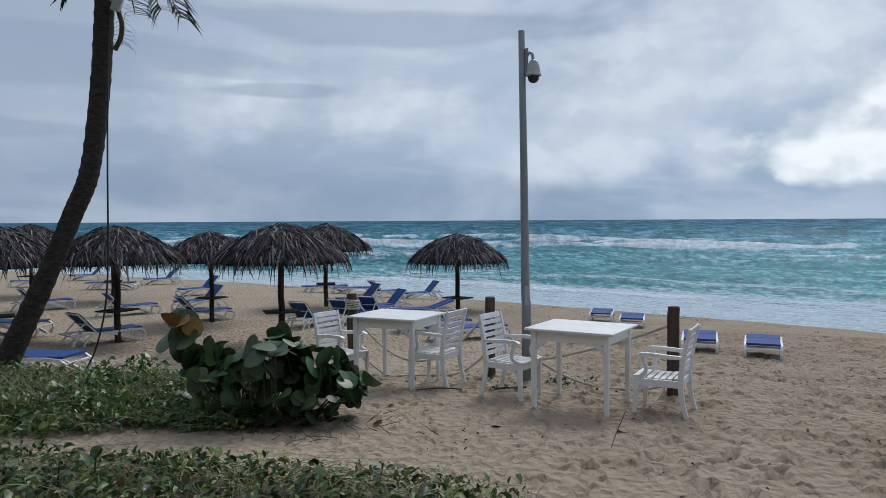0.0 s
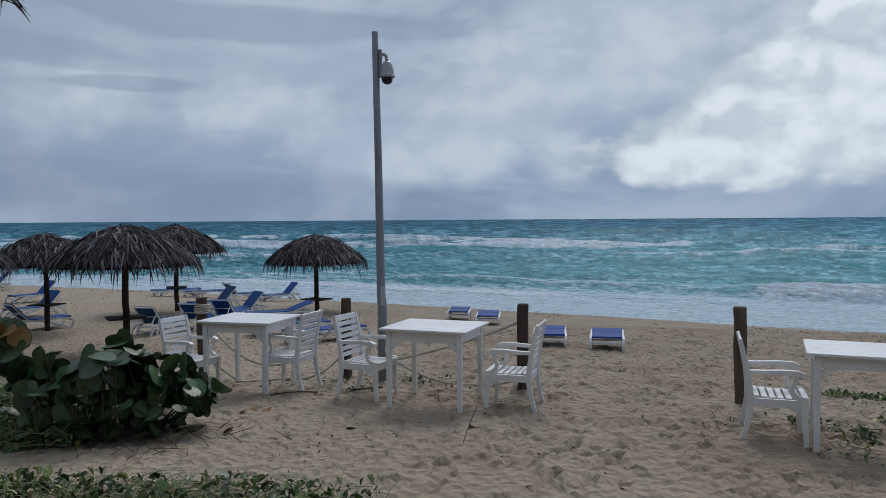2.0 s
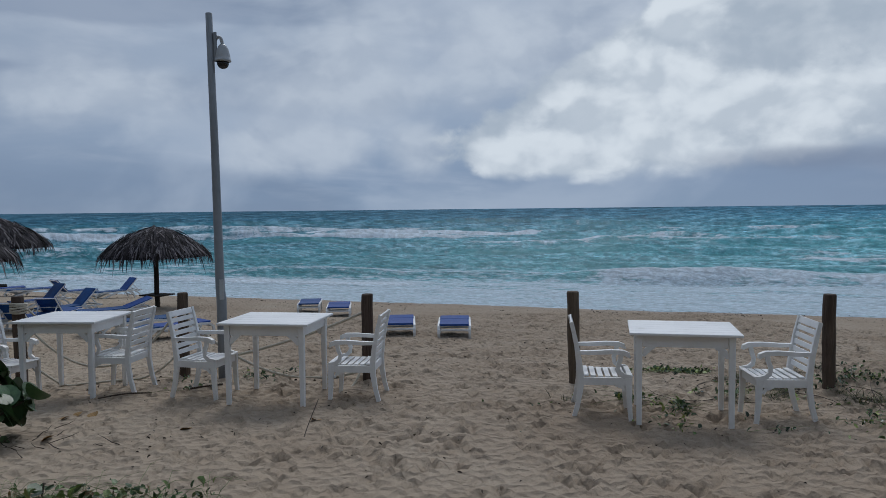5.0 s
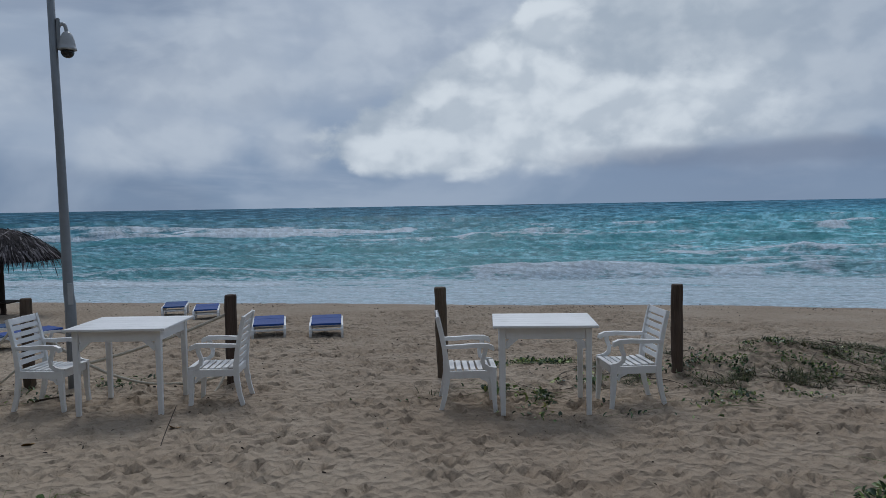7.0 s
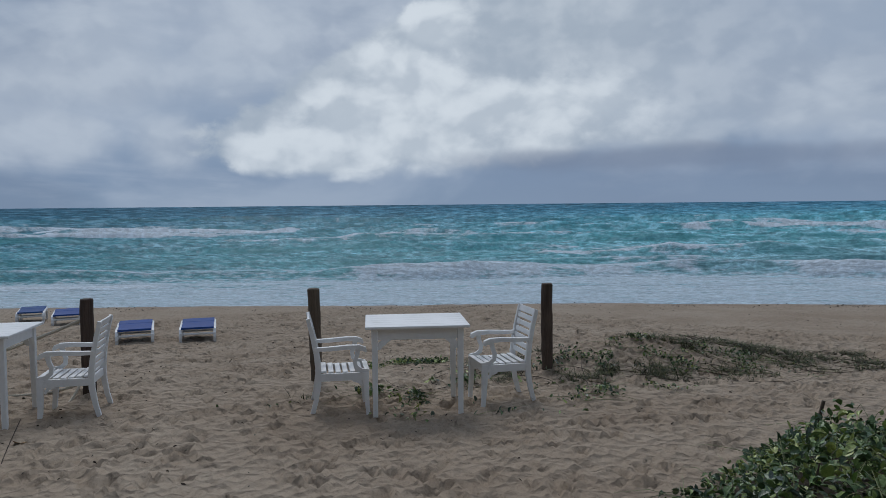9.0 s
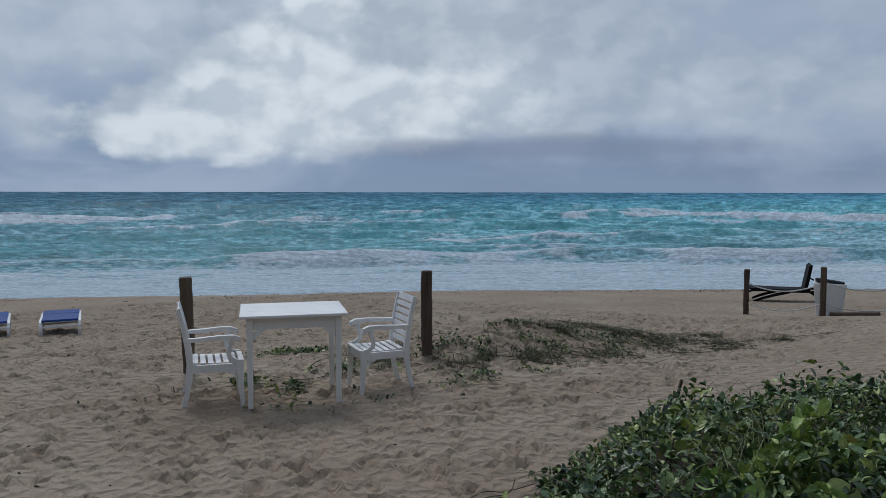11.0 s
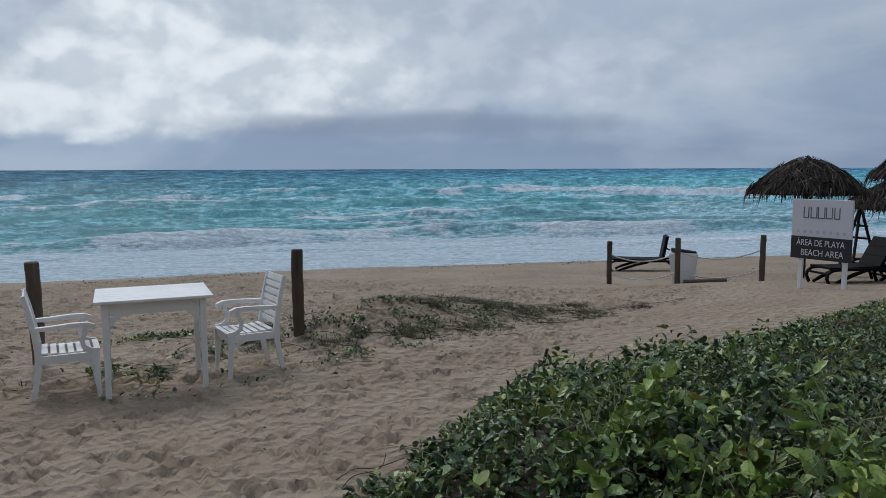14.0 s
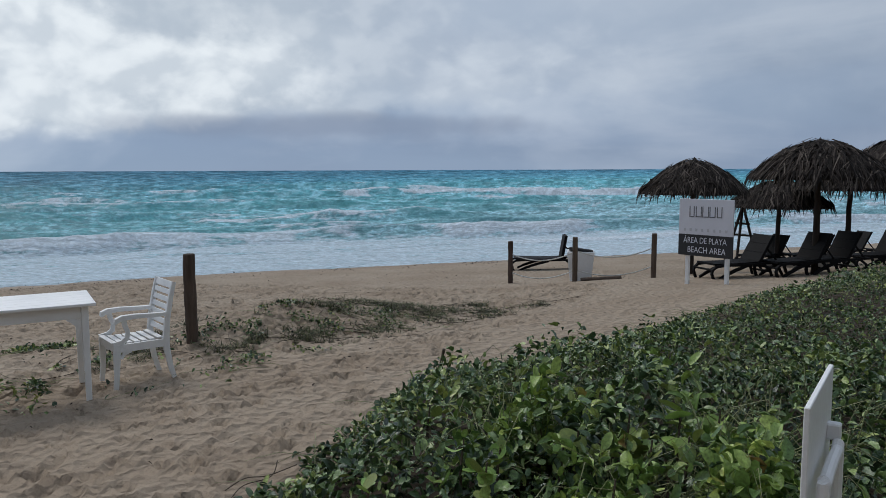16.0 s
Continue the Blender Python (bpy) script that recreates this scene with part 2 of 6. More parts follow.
def toned(name, tones, rough=0.5, spec=0.4, translucent=0.0, bump=0.2, scale=30.0, source="island", drift=0.0):
    """Each piece takes one of the tones (place, colour), mottled and roughened at a small scale."""
    m = bpy.data.materials.new(name)
    m.use_nodes = True
    n, ln = m.node_tree.nodes, m.node_tree.links
    b = n["Principled BSDF"]
    r = n.new("ShaderNodeValToRGB")
    ln.new(n.new("ShaderNodeNewGeometry").outputs["Random Per Island"] if source == "island" else n.new("ShaderNodeObjectInfo").outputs["Random"], r.inputs[0])
    while len(r.color_ramp.elements) < len(tones):
        r.color_ramp.elements.new(0.5)
    for e, (p, c) in zip(r.color_ramp.elements, tones):
        e.position, e.color = p, (*c, 1)
    t = n.new("ShaderNodeTexNoise")
    ln.new(n.new("ShaderNodeTexCoord").outputs["Object"], t.inputs["Vector"])
    t.inputs["Scale"].default_value, t.inputs["Detail"].default_value = scale, 4.0
    g = n.new("ShaderNodeMapRange")
    ln.new(t.outputs[0], g.inputs[0])
    g.inputs[1].default_value, g.inputs[2].default_value, g.inputs[3].default_value, g.inputs[4].default_value = 0.3, 0.7, 0.65, 1.35
    if drift:
        # patches of older and younger growth
        w, sh = n.new("ShaderNodeTexNoise"), n.new("ShaderNodeMath")
        ln.new(n.new("ShaderNodeTexCoord").outputs["Object"], w.inputs["Vector"])
        w.inputs["Scale"].default_value, w.inputs["Detail"].default_value = 1.3, 4.0
        sh.operation, sh.use_clamp = "MULTIPLY_ADD", True
        ln.new(w.outputs[0], sh.inputs[0])
        sh.inputs[1].default_value = drift
        o_ = n.new("ShaderNodeMath")
        o_.operation = "ADD"
        ln.new(r.inputs[0].links[0].from_socket, o_.inputs[0])
        o_.inputs[1].default_value = -drift * 0.5
        ln.new(o_.outputs[0], sh.inputs[2])
        ln.new(sh.outputs[0], r.inputs[0])
    x = n.new("ShaderNodeVectorMath")
    x.operation = "SCALE"
    ln.new(r.outputs[0], x.inputs[0])
    ln.new(g.outputs[0], x.inputs["Scale"])
    ln.new(x.outputs[0], b.inputs["Base Color"])
    b.inputs["Roughness"].default_value, b.inputs["Specular IOR Level"].default_value = rough, spec
    bp = n.new("ShaderNodeBump")
    bp.inputs["Strength"].default_value, bp.inputs["Distance"].default_value = bump, 0.01
    ln.new(t.outputs[0], bp.inputs["Height"])
    ln.new(bp.outputs[0], b.inputs["Normal"])
    if translucent:
        tr, ms = n.new("ShaderNodeBsdfTranslucent"), n.new("ShaderNodeMixShader")
        ln.new(x.outputs[0], tr.inputs[0])
        ms.inputs[0].default_value = translucent
        ln.new(b.outputs[0], ms.inputs[1])
        ln.new(tr.outputs[0], ms.inputs[2])
        ln.new(ms.outputs[0], n["Material Output"].inputs[0])
    return m


WHITE = material("white_paint", (0.70, 0.705, 0.71), (0.86, 0.865, 0.87), 3.0, 0.42, 0.10, stain=(0.42, 0.39, 0.34), stain_at=(0.60, 0.90), vary="object", amount=0.04)
PLASTIC = material("white_plastic", (0.62, 0.63, 0.64), (0.76, 0.77, 0.78), 3.0, 0.4, 0.03, stain=(0.45, 0.42, 0.37), stain_at=(0.62, 0.9))
BLUE = material("blue_sling", (0.009, 0.043, 0.155), (0.017, 0.085, 0.28), 4.0, 0.75, 0.15, 30, spec=0.3, vary="object", amount=0.2)
BLACK = material("black_resin", (0.004, 0.004, 0.005), (0.009, 0.009, 0.010), 8.0, 0.7, 0.15, 10, spec=0.12)
POSTWOOD = material("weathered_post", (0.040, 0.029, 0.022), (0.15, 0.110, 0.084), 5.0, 0.85, 0.6, 7, stretch=(3, 3, 0.35), vary="object", amount=0.25, spec=0.25)
POLEWOOD = material("dark_pole", (0.018, 0.014, 0.012), (0.06, 0.046, 0.038), 5.0, 0.85, 0.5, 7, stretch=(3, 3, 0.35), spec=0.25)
THATCH = toned("palm_thatch", [(0.0, (0.010, 0.009, 0.011)), (0.45, (0.034, 0.030, 0.034)), (0.75, (0.088, 0.080, 0.088)), (1.0, (0.27, 0.25, 0.26))], 0.85, 0.2, 0.0, 0.4, 14.0)
DARKTHATCH = toned("dark_thatch", [(0.0, (0.010, 0.008, 0.007)), (0.55, (0.035, 0.027, 0.023)), (0.85, (0.070, 0.056, 0.047)), (1.0, (0.15, 0.125, 0.105))], 0.85, 0.2, 0.0, 0.4, 14.0)
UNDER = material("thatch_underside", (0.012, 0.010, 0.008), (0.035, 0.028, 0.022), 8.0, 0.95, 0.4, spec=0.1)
ROPE = material("beige_rope", (0.44, 0.40, 0.33), (0.60, 0.56, 0.48), 30.0, 0.9, 0.5, 5, spec=0.2)
STEEL = material("painted_steel", (0.17, 0.19, 0.215), (0.255, 0.28, 0.31), 2.5, 0.45, 0.05, stain=(0.16, 0.13, 0.11), stain_at=(0.66, 0.9))
HOUSING = material("camera_housing", (0.32, 0.34, 0.36), (0.42, 0.44, 0.46), 6.0, 0.4, 0.03)
DOME = material("smoked_dome", (0.010, 0.010, 0.012), (0.02, 0.02, 0.022), 4.0, 0.08, 0.0)
BARK = material("palm_bark", (0.011, 0.010, 0.009), (0.090, 0.080, 0.074), 13.0, 0.9, 1.0, 5, stretch=(1, 1, 3), spec=0.2)
FROND = material("palm_frond", (0.012, 0.018, 0.010), (0.035, 0.048, 0.022), 6.0, 0.5, 0.1, vary="island", amount=0.4, translucent=0.15)
CABLE = material("black_cable", (0.008, 0.008, 0.008), (0.02, 0.02, 0.02), 20.0, 0.5, 0.1)
VINE = toned("vine_leaf", [(0.0, (0.016, 0.038, 0.016)), (0.42, (0.074, 0.135, 0.050)), (0.77, (0.180, 0.265, 0.088)), (0.93, (0.30, 0.37, 0.105)), (1.0, (0.37, 0.42, 0.12))], 0.34, 0.55, 0.04, 0.6, 70.0, drift=1.0)
PALEVINE = toned("light_vine_leaf", [(0.0, (0.014, 0.030, 0.010)), (0.4, (0.056, 0.105, 0.030)), (0.75, (0.120, 0.190, 0.052)), (0.95, (0.23, 0.30, 0.078)), (1.0, (0.20, 0.12, 0.05))], 0.38, 0.5, 0.10, 0.5, 60.0, drift=0.8)
FRESHVINE = toned("fresh_vine_leaf", [(0.0, (0.020, 0.050, 0.017)), (0.4, (0.075, 0.155, 0.045)), (0.75, (0.150, 0.265, 0.080)), (0.96, (0.26, 0.37, 0.115)), (1.0, (0.20, 0.14, 0.06))], 0.36, 0.5, 0.10, 0.5, 60.0, drift=0.8)
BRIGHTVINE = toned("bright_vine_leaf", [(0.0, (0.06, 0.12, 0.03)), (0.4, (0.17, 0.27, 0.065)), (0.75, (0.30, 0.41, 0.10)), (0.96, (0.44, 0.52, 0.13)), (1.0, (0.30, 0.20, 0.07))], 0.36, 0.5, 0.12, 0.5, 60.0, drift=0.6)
GRAPE = material("sea_grape_leaf", (0.020, 0.046, 0.019), (0.075, 0.130, 0.050), 6.0, 0.40, 0.12, 6, vary="object", amount=0.55, translucent=0.08, spec=0.5)
PALEGRAPE = material("young_sea_grape_leaf", (0.15, 0.25, 0.06), (0.33, 0.43, 0.11), 6.0, 0.38, 0.15, 8, vary="object", amount=0.4, translucent=0.12, spec=0.4)
DEADLEAF = material("dead_leaf", (0.09, 0.040, 0.014), (0.27, 0.125, 0.045), 9.0, 0.7, 0.3, vary="island", amount=0.5)
RUNNER = material("green_runner", (0.10, 0.115, 0.05), (0.30, 0.31, 0.15), 12.0, 0.7, 0.3)
WHITEROPE = material("white_rope", (0.50, 0.50, 0.48), (0.66, 0.66, 0.64), 30.0, 0.9, 0.4, 5, spec=0.2)
STEM = material("brown_stem", (0.03, 0.022, 0.016), (0.10, 0.072, 0.05), 12.0, 0.8, 0.4)
GRASS = toned("dune_grass", [(0.0, (0.018, 0.022, 0.010)), (0.6, (0.052, 0.064, 0.025)), (0.88, (0.115, 0.128, 0.046)), (1.0, (0.20, 0.16, 0.085))], 0.65, 0.25, 0.10)
DEBRIS = material("dry_debris", (0.022, 0.016, 0.012), (0.085, 0.06, 0.042), 12.0, 0.85, 0.3, vary="island", amount=0.6)
SIGNWHITE = material("sign_white", (0.60, 0.60, 0.66), (0.68, 0.68, 0.74), 2.0, 0.4, 0.02)
SIGNBLACK = material("sign_black", (0.012, 0.012, 0.014), (0.022, 0.022, 0.025), 2.0, 0.45, 0.02)
SIGNGREY = material("sign_grey", (0.10, 0.10, 0.11), (0.14, 0.14, 0.15), 2.0, 0.5, 0.0)
SIGNPALE = material("sign_pale_lettering", (0.46, 0.46, 0.50), (0.52, 0.52, 0.56), 2.0, 0.5, 0.0)
LOG = material("driftwood", (0.05, 0.035, 0.026), (0.14, 0.10, 0.075), 5.0, 0.85, 0.5, 6, stretch=(0.4, 3, 3))


def sand_material():
    m = bpy.data.materials.new("beach_sand")
    m.use_nodes = True
    n, ln = m.node_tree.nodes, m.node_tree.links
    b = n["Principled BSDF"]
    co = n.new("ShaderNodeTexCoord").outputs["Object"]

    def noise_tex(scale, detail=5.0, rough=0.6):
        t = n.new("ShaderNodeTexNoise")
        ln.new(co, t.inputs["Vector"])
        t.inputs["Scale"].default_value, t.inputs["Detail"].default_value, t.inputs["Roughness"].default_value = scale, detail, rough
        return t.outputs[0]

    def ramp(v, lo, hi, a=0.0, z=1.0):
        r = n.new("ShaderNodeMapRange")
        ln.new(v, r.inputs[0])
        r.inputs[1].default_value, r.inputs[2].default_value, r.inputs[3].default_value, r.inputs[4].default_value = lo, hi, a, z
        return r.outputs[0]

    def mix(f, a, c):
        x = n.new("ShaderNodeMix")
        x.data_type = "RGBA"
        ln.new(f, x.inputs[0])
        for i, v in ((6, a), (7, c)):
            if isinstance(v, tuple):
                x.inputs[i].default_value = (*v, 1)
            else:
                ln.new(v, x.inputs[i])
        return x.outputs[2]

    patch = noise_tex(0.7, 5)
    grain = noise_tex(60, 3, 0.7)
    mid = noise_tex(8, 6, 0.62)
    # trampled hollows with sharp ridges between them, at two sizes
    warp = n.new("ShaderNodeTexNoise")
    ln.new(co, warp.inputs["Vector"])
    warp.inputs["Scale"].default_value, warp.inputs["Detail"].default_value = 4.0, 3.0
    add = n.new("ShaderNodeVectorMath")
    add.operation = "MULTIPLY_ADD"
    ln.new(warp.outputs["Color"], add.inputs[0])
    add.inputs[1].default_value = (0.13, 0.13, 0.0)
    ln.new(co, add.inputs[2])

    def hollows(scale, soft):
        v = n.new("ShaderNodeTexVoronoi")
        v.voronoi_dimensions, v.feature = "2D", "SMOOTH_F1"
        ln.new(add.outputs[0], v.inputs["Vector"])
        v.inputs["Scale"].default_value, v.inputs["Smoothness"].default_value = scale, soft
        return v.outputs["Distance"]

    big_, small_ = hollows(4.6, 0.25), hollows(10.0, 0.15)
    col = mix(ramp(patch, 0.35, 0.65), (0.296, 0.234, 0.173), (0.366, 0.302, 0.232))
    col = mix(ramp(mid, 0.46, 0.68, 0, 0.45), col, (0.26, 0.198, 0.145))
    clod = noise_tex(26, 4, 0.6)
    col = mix(ramp(clod, 0.56, 0.68, 0, 0.45), col, (0.19, 0.140, 0.100))
    col = mix(ramp(grain, 0.54, 0.70, 0, 0.55), col, (0.19, 0.140, 0.102))
    wet = n.new("ShaderNodeAttribute")
    wet.attribute_name = "wet"
    col = mix(ramp(wet.outputs["Fac"], 0, 1, 0, 0.7), col, (0.235, 0.185, 0.14))
    dry = n.new("ShaderNodeAttribute")
    dry.attribute_name = "dry"
    col = mix(ramp(dry.outputs["Fac"], 0, 1, 0, 0.42), col, (0.455, 0.375, 0.283))
    # near-black brown put into the sand colour as shade beneath the plants
    plant_shade = n.new("ShaderNodeAttribute")
    plant_shade.attribute_name = "plant_shade"
    col = mix(ramp(plant_shade.outputs["Fac"], 0, 1, 0, 0.9), col, (0.030, 0.022, 0.015))
    litter = noise_tex(14, 6, 0.75)
    lit = n.new("ShaderNodeMath")
    lit.operation = "MULTIPLY"
    ln.new(ramp(litter, 0.62, 0.68), lit.inputs[0])
    shade = n.new("ShaderNodeAttribute")
    shade.attribute_name = "litter"
    ln.new(shade.outputs["Fac"], lit.inputs[1])
    col = mix(lit.outputs[0], col, (0.085, 0.058, 0.038))
    ln.new(col, b.inputs["Base Color"])
    ln.new(ramp(wet.outputs["Fac"], 0, 1, 0.95, 0.5), b.inputs["Roughness"])
    b.inputs["Specular IOR Level"].default_value = 0.25
    last = None
    for height_, strength, distance in ((big_, 0.30, 0.07), (small_, 0.75, 0.06), (mid, 0.5, 0.035), (clod, 0.7, 0.018), (grain, 0.6, 0.007)):
        bp = n.new("ShaderNodeBump")
        bp.inputs["Strength"].default_value, bp.inputs["Distance"].default_value = strength, distance
        ln.new(height_, bp.inputs["Height"])
        if last:
            ln.new(last, bp.inputs["Normal"])
        last = bp.outputs[0]
    ln.new(last, b.inputs["Normal"])
    return m


def sea_material():
    m = bpy.data.materials.new("sea_water")
    m.use_nodes = True
    n, ln = m.node_tree.nodes, m.node_tree.links
    b = n["Principled BSDF"]
    co = n.new("ShaderNodeTexCoord").outputs["Object"]

    def attr(name):
        a = n.new("ShaderNodeAttribute")
        a.attribute_name = name
        return a.outputs["Fac"]

    def noise_tex(scale, detail=5.0, rough=0.6, stretch=(1, 1, 1), dist=0.0):
        mp = n.new("ShaderNodeMapping")
        mp.vector_type = "TEXTURE"
        mp.inputs["Rotation"].default_value = (0, 0, math.atan2(-0.722, 0.692))
        mp.inputs["Scale"].default_value = stretch
        ln.new(co, mp.inputs[0])
        t = n.new("ShaderNodeTexNoise")
        ln.new(mp.outputs[0], t.inputs["Vector"])
        t.inputs["Scale"].default_value, t.inputs["Detail"].default_value, t.inputs["Roughness"].default_value, t.inputs["Distortion"].default_value = scale, detail, rough, dist
        return t.outputs[0]

    def math_(op, a, c, d=0.0):
        x = n.new("ShaderNodeMath")
        x.operation = op
        for i, v in enumerate((a, c, d)):
            if isinstance(v, (int, float)):
                x.inputs[i].default_value = v
            else:
                ln.new(v, x.inputs[i])
        return x.outputs[0]

    def mix(f, a, c):
        x = n.new("ShaderNodeMix")
        x.data_type = "RGBA"
        x.clamp_factor = True
        ln.new(f, x.inputs[0])
        for i, v in ((6, a), (7, c)):
            if isinstance(v, tuple):
                x.inputs[i].default_value = (*v, 1)
            else:
                ln.new(v, x.inputs[i])
        return x.outputs[2]

    # colour by the depth of the water: pale over the bar, deep blue-green far out
    q = attr("reach")
    reach = math_("MULTIPLY", math_("LOGARITHM", math_("DIVIDE", q, 20.0), 10.0), 0.5)
    wob = noise_tex(0.02, 4, 0.55, (3.0, 1, 1))
    reach = math_("MULTIPLY_ADD", math_("SUBTRACT", wob, 0.5), 0.16, reach)
    r = n.new("ShaderNodeValToRGB")
    sp0, mp0 = n.new("ShaderNodeSeparateXYZ"), n.new("ShaderNodeMapping")
    mp0.vector_type = "TEXTURE"
    mp0.inputs["Rotation"].default_value = (0, 0, math.atan2(-0.722, 0.692))
    ln.new(co, mp0.inputs[0])
    ln.new(mp0.outputs[0], sp0.inputs[0])
    # the water turns paler along one side of the bay
    bay_side = math_("MINIMUM", math_("MAXIMUM", math_("DIVIDE", sp0.outputs[0], q), -0.7), 0.6)
    ln.new(math_("MULTIPLY_ADD", bay_side, -0.24, reach), r.inputs[0])
    stops = [(0.0, (0.20, 0.33, 0.37)), (0.10, (0.135, 0.325, 0.365)), (0.20, (0.105, 0.310, 0.355)), (0.32, (0.085, 0.275, 0.335)), (0.44, (0.060, 0.205, 0.280)),
             (0.62, (0.039, 0.145, 0.218)), (1.0, (0.032, 0.114, 0.182))]
    while len(r.color_ramp.elements) < len(stops):
        r.color_ramp.elements.new(0.5)
    for e, (p, c) in zip(r.color_ramp.elements, stops):
        e.position, e.color = p, (*c, 1)
    col = r.outputs[0]
    # waves lengthen with the distance from the shore: a pattern that widens seawards
    sp = n.new("ShaderNodeSeparateXYZ")
    mp = n.new("ShaderNodeMapping")
    mp.vector_type = "TEXTURE"
    mp.inputs["Rotation"].default_value = (0, 0, math.atan2(-0.722, 0.692))
    ln.new(co, mp.inputs[0])
    ln.new(mp.outputs[0], sp.inputs[0])
    along = math_("DIVIDE", sp.outputs[0], q)
    out_ = math_("DIVIDE", 1.0, q)

    def wave_tex(fu, fq, detail=5.0, rough=0.6, dist=0.0, seed=0.0):
        c = n.new("ShaderNodeCombineXYZ")
        ln.new(math_("MULTIPLY", along, fu), c.inputs[0])
        ln.new(math_("MULTIPLY", out_, fq), c.inputs[1])
        c.inputs[2].default_value = seed
        t = n.new("ShaderNodeTexNoise")
        ln.new(c.outputs[0], t.inputs["Vector"])
        t.inputs["Scale"].default_value, t.inputs["Detail"].default_value, t.inputs["Roughness"].default_value, t.inputs["Distortion"].default_value = 1.0, detail, rough, dist
        return t.outputs[0]

    def tone(c, f):
        x = n.new("ShaderNodeVectorMath")
        x.operation = "SCALE"
        ln.new(c, x.inputs[0])
        ln.new(f, x.inputs["Scale"])
        return x.outputs[0]

    def crisp(v, lo, hi):
        r_ = n.new("ShaderNodeMapRange")
        r_.interpolation_type = "SMOOTHSTEP"
        ln.new(v, r_.inputs[0])
        r_.inputs[1].default_value, r_.inputs[2].default_value = lo, hi
        return r_.outputs[0]

    ripple_sheen = crisp(wave_tex(44, 3000, 3, 0.62, 0.3, 1.0), 0.42, 0.62)
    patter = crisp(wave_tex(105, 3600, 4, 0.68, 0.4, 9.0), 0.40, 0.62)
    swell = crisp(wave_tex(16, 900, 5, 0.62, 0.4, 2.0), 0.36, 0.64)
    chop = noise_tex(0.9, 6, 0.65, (3.5, 1, 1), 0.4)
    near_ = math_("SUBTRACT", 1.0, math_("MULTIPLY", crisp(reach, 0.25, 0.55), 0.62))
    # sky reflection on the ripples and darker wave sides, painted into the water colour
    col = mix(math_("MULTIPLY", math_("MULTIPLY", ripple_sheen, near_), 0.50), col, (0.27, 0.40, 0.475))
    col = tone(col, math_("MULTIPLY_ADD", math_("SUBTRACT", ripple_sheen, 0.5), 0.44, 1.20))
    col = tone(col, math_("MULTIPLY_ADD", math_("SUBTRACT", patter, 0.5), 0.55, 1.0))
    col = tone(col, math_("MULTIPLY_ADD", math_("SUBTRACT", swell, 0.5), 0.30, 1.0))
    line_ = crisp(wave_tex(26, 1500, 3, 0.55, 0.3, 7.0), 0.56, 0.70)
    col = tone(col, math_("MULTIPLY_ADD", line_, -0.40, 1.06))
    col = tone(col, math_("MULTIPLY_ADD", bay_side, 0.34, 1.0))
    # thin green water in the faces of the waves
    col = mix(math_("MULTIPLY", attr("face"), 0.72), col, (0.060, 0.235, 0.255))
    # foam: lace, streaks and fine flecks
    lace = wave_tex(30, 1500, 6, 0.66, 0.9, 3.0)
    streak = wave_tex(20, 3000, 5, 0.66, 0.5, 4.0)
    fleck = noise_tex(5.0, 6, 0.68, (1.8, 1, 1), 0.6)
    f = math_("MULTIPLY_ADD", math_("SUBTRACT", lace, 0.5), 1.9, math_("MULTIPLY_ADD", attr("face"), -0.7, attr("foam")))
    f = math_("MULTIPLY_ADD", math_("SUBTRACT", streak, 0.5), 1.5, f)
    f = math_("MULTIPLY_ADD", math_("SUBTRACT", fleck, 0.5), 1.0, f)
    f = math_("MULTIPLY_ADD", attr("crest"), 0.80, f)
    k = n.new("ShaderNodeMapRange")
    k.interpolation_type = "SMOOTHSTEP"
    ln.new(f, k.inputs[0])
    k.inputs[1].default_value, k.inputs[2].default_value = 0.40, 0.95
    # scattered white crests far out
    cap = n.new("ShaderNodeMapRange")
    ln.new(wave_tex(42, 520, 3, 0.5, 0.3, 5.0), cap.inputs[0])
    cap.inputs[1].default_value, cap.inputs[2].default_value = 0.70, 0.78
    foam = math_("MAXIMUM", k.outputs[0], math_("MULTIPLY", cap.outputs[0], 0.7))
    white = tone(mix(attr("crest"), (0.475, 0.56, 0.625), (0.57, 0.635, 0.695)), math_("MULTIPLY_ADD", math_("SUBTRACT", math_("MULTIPLY_ADD", patter, 0.35, streak), 0.67), 0.9, 1.0))
    col = mix(math_("MULTIPLY", foam, 0.95), col, white)
    b1, b2 = n.new("ShaderNodeBump"), n.new("ShaderNodeBump")
    b1.inputs["Strength"].default_value, b1.inputs["Distance"].default_value = 0.7, 0.45
    ln.new(chop, b1.inputs["Height"])
    b2.inputs["Strength"].default_value, b2.inputs["Distance"].default_value = 0.6, 0.10
    ln.new(fleck, b2.inputs["Height"])
    ln.new(b1.outputs[0], b2.inputs["Normal"])
    # ruffled water: mostly light from within, the painted sky sheen, a little broken gloss
    n.remove(b)
    body = n.new("ShaderNodeBsdfDiffuse")
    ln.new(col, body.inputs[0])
    ln.new(b2.outputs[0], body.inputs["Normal"])
    gloss = n.new("ShaderNodeBsdfGlossy")
    gloss.inputs["Roughness"].default_value = 0.28
    ln.new(b2.outputs[0], gloss.inputs["Normal"])
    ms = n.new("ShaderNodeMixShader")
    ln.new(math_("MULTIPLY_ADD", foam, -0.02, 0.03), ms.inputs[0])
    ln.new(body.outputs[0], ms.inputs[1])
    ln.new(gloss.outputs[0], ms.inputs[2])
    ln.new(ms.outputs[0], n["Material Output"].inputs[0])
    return m


SAND, SEA = sand_material(), sea_material()


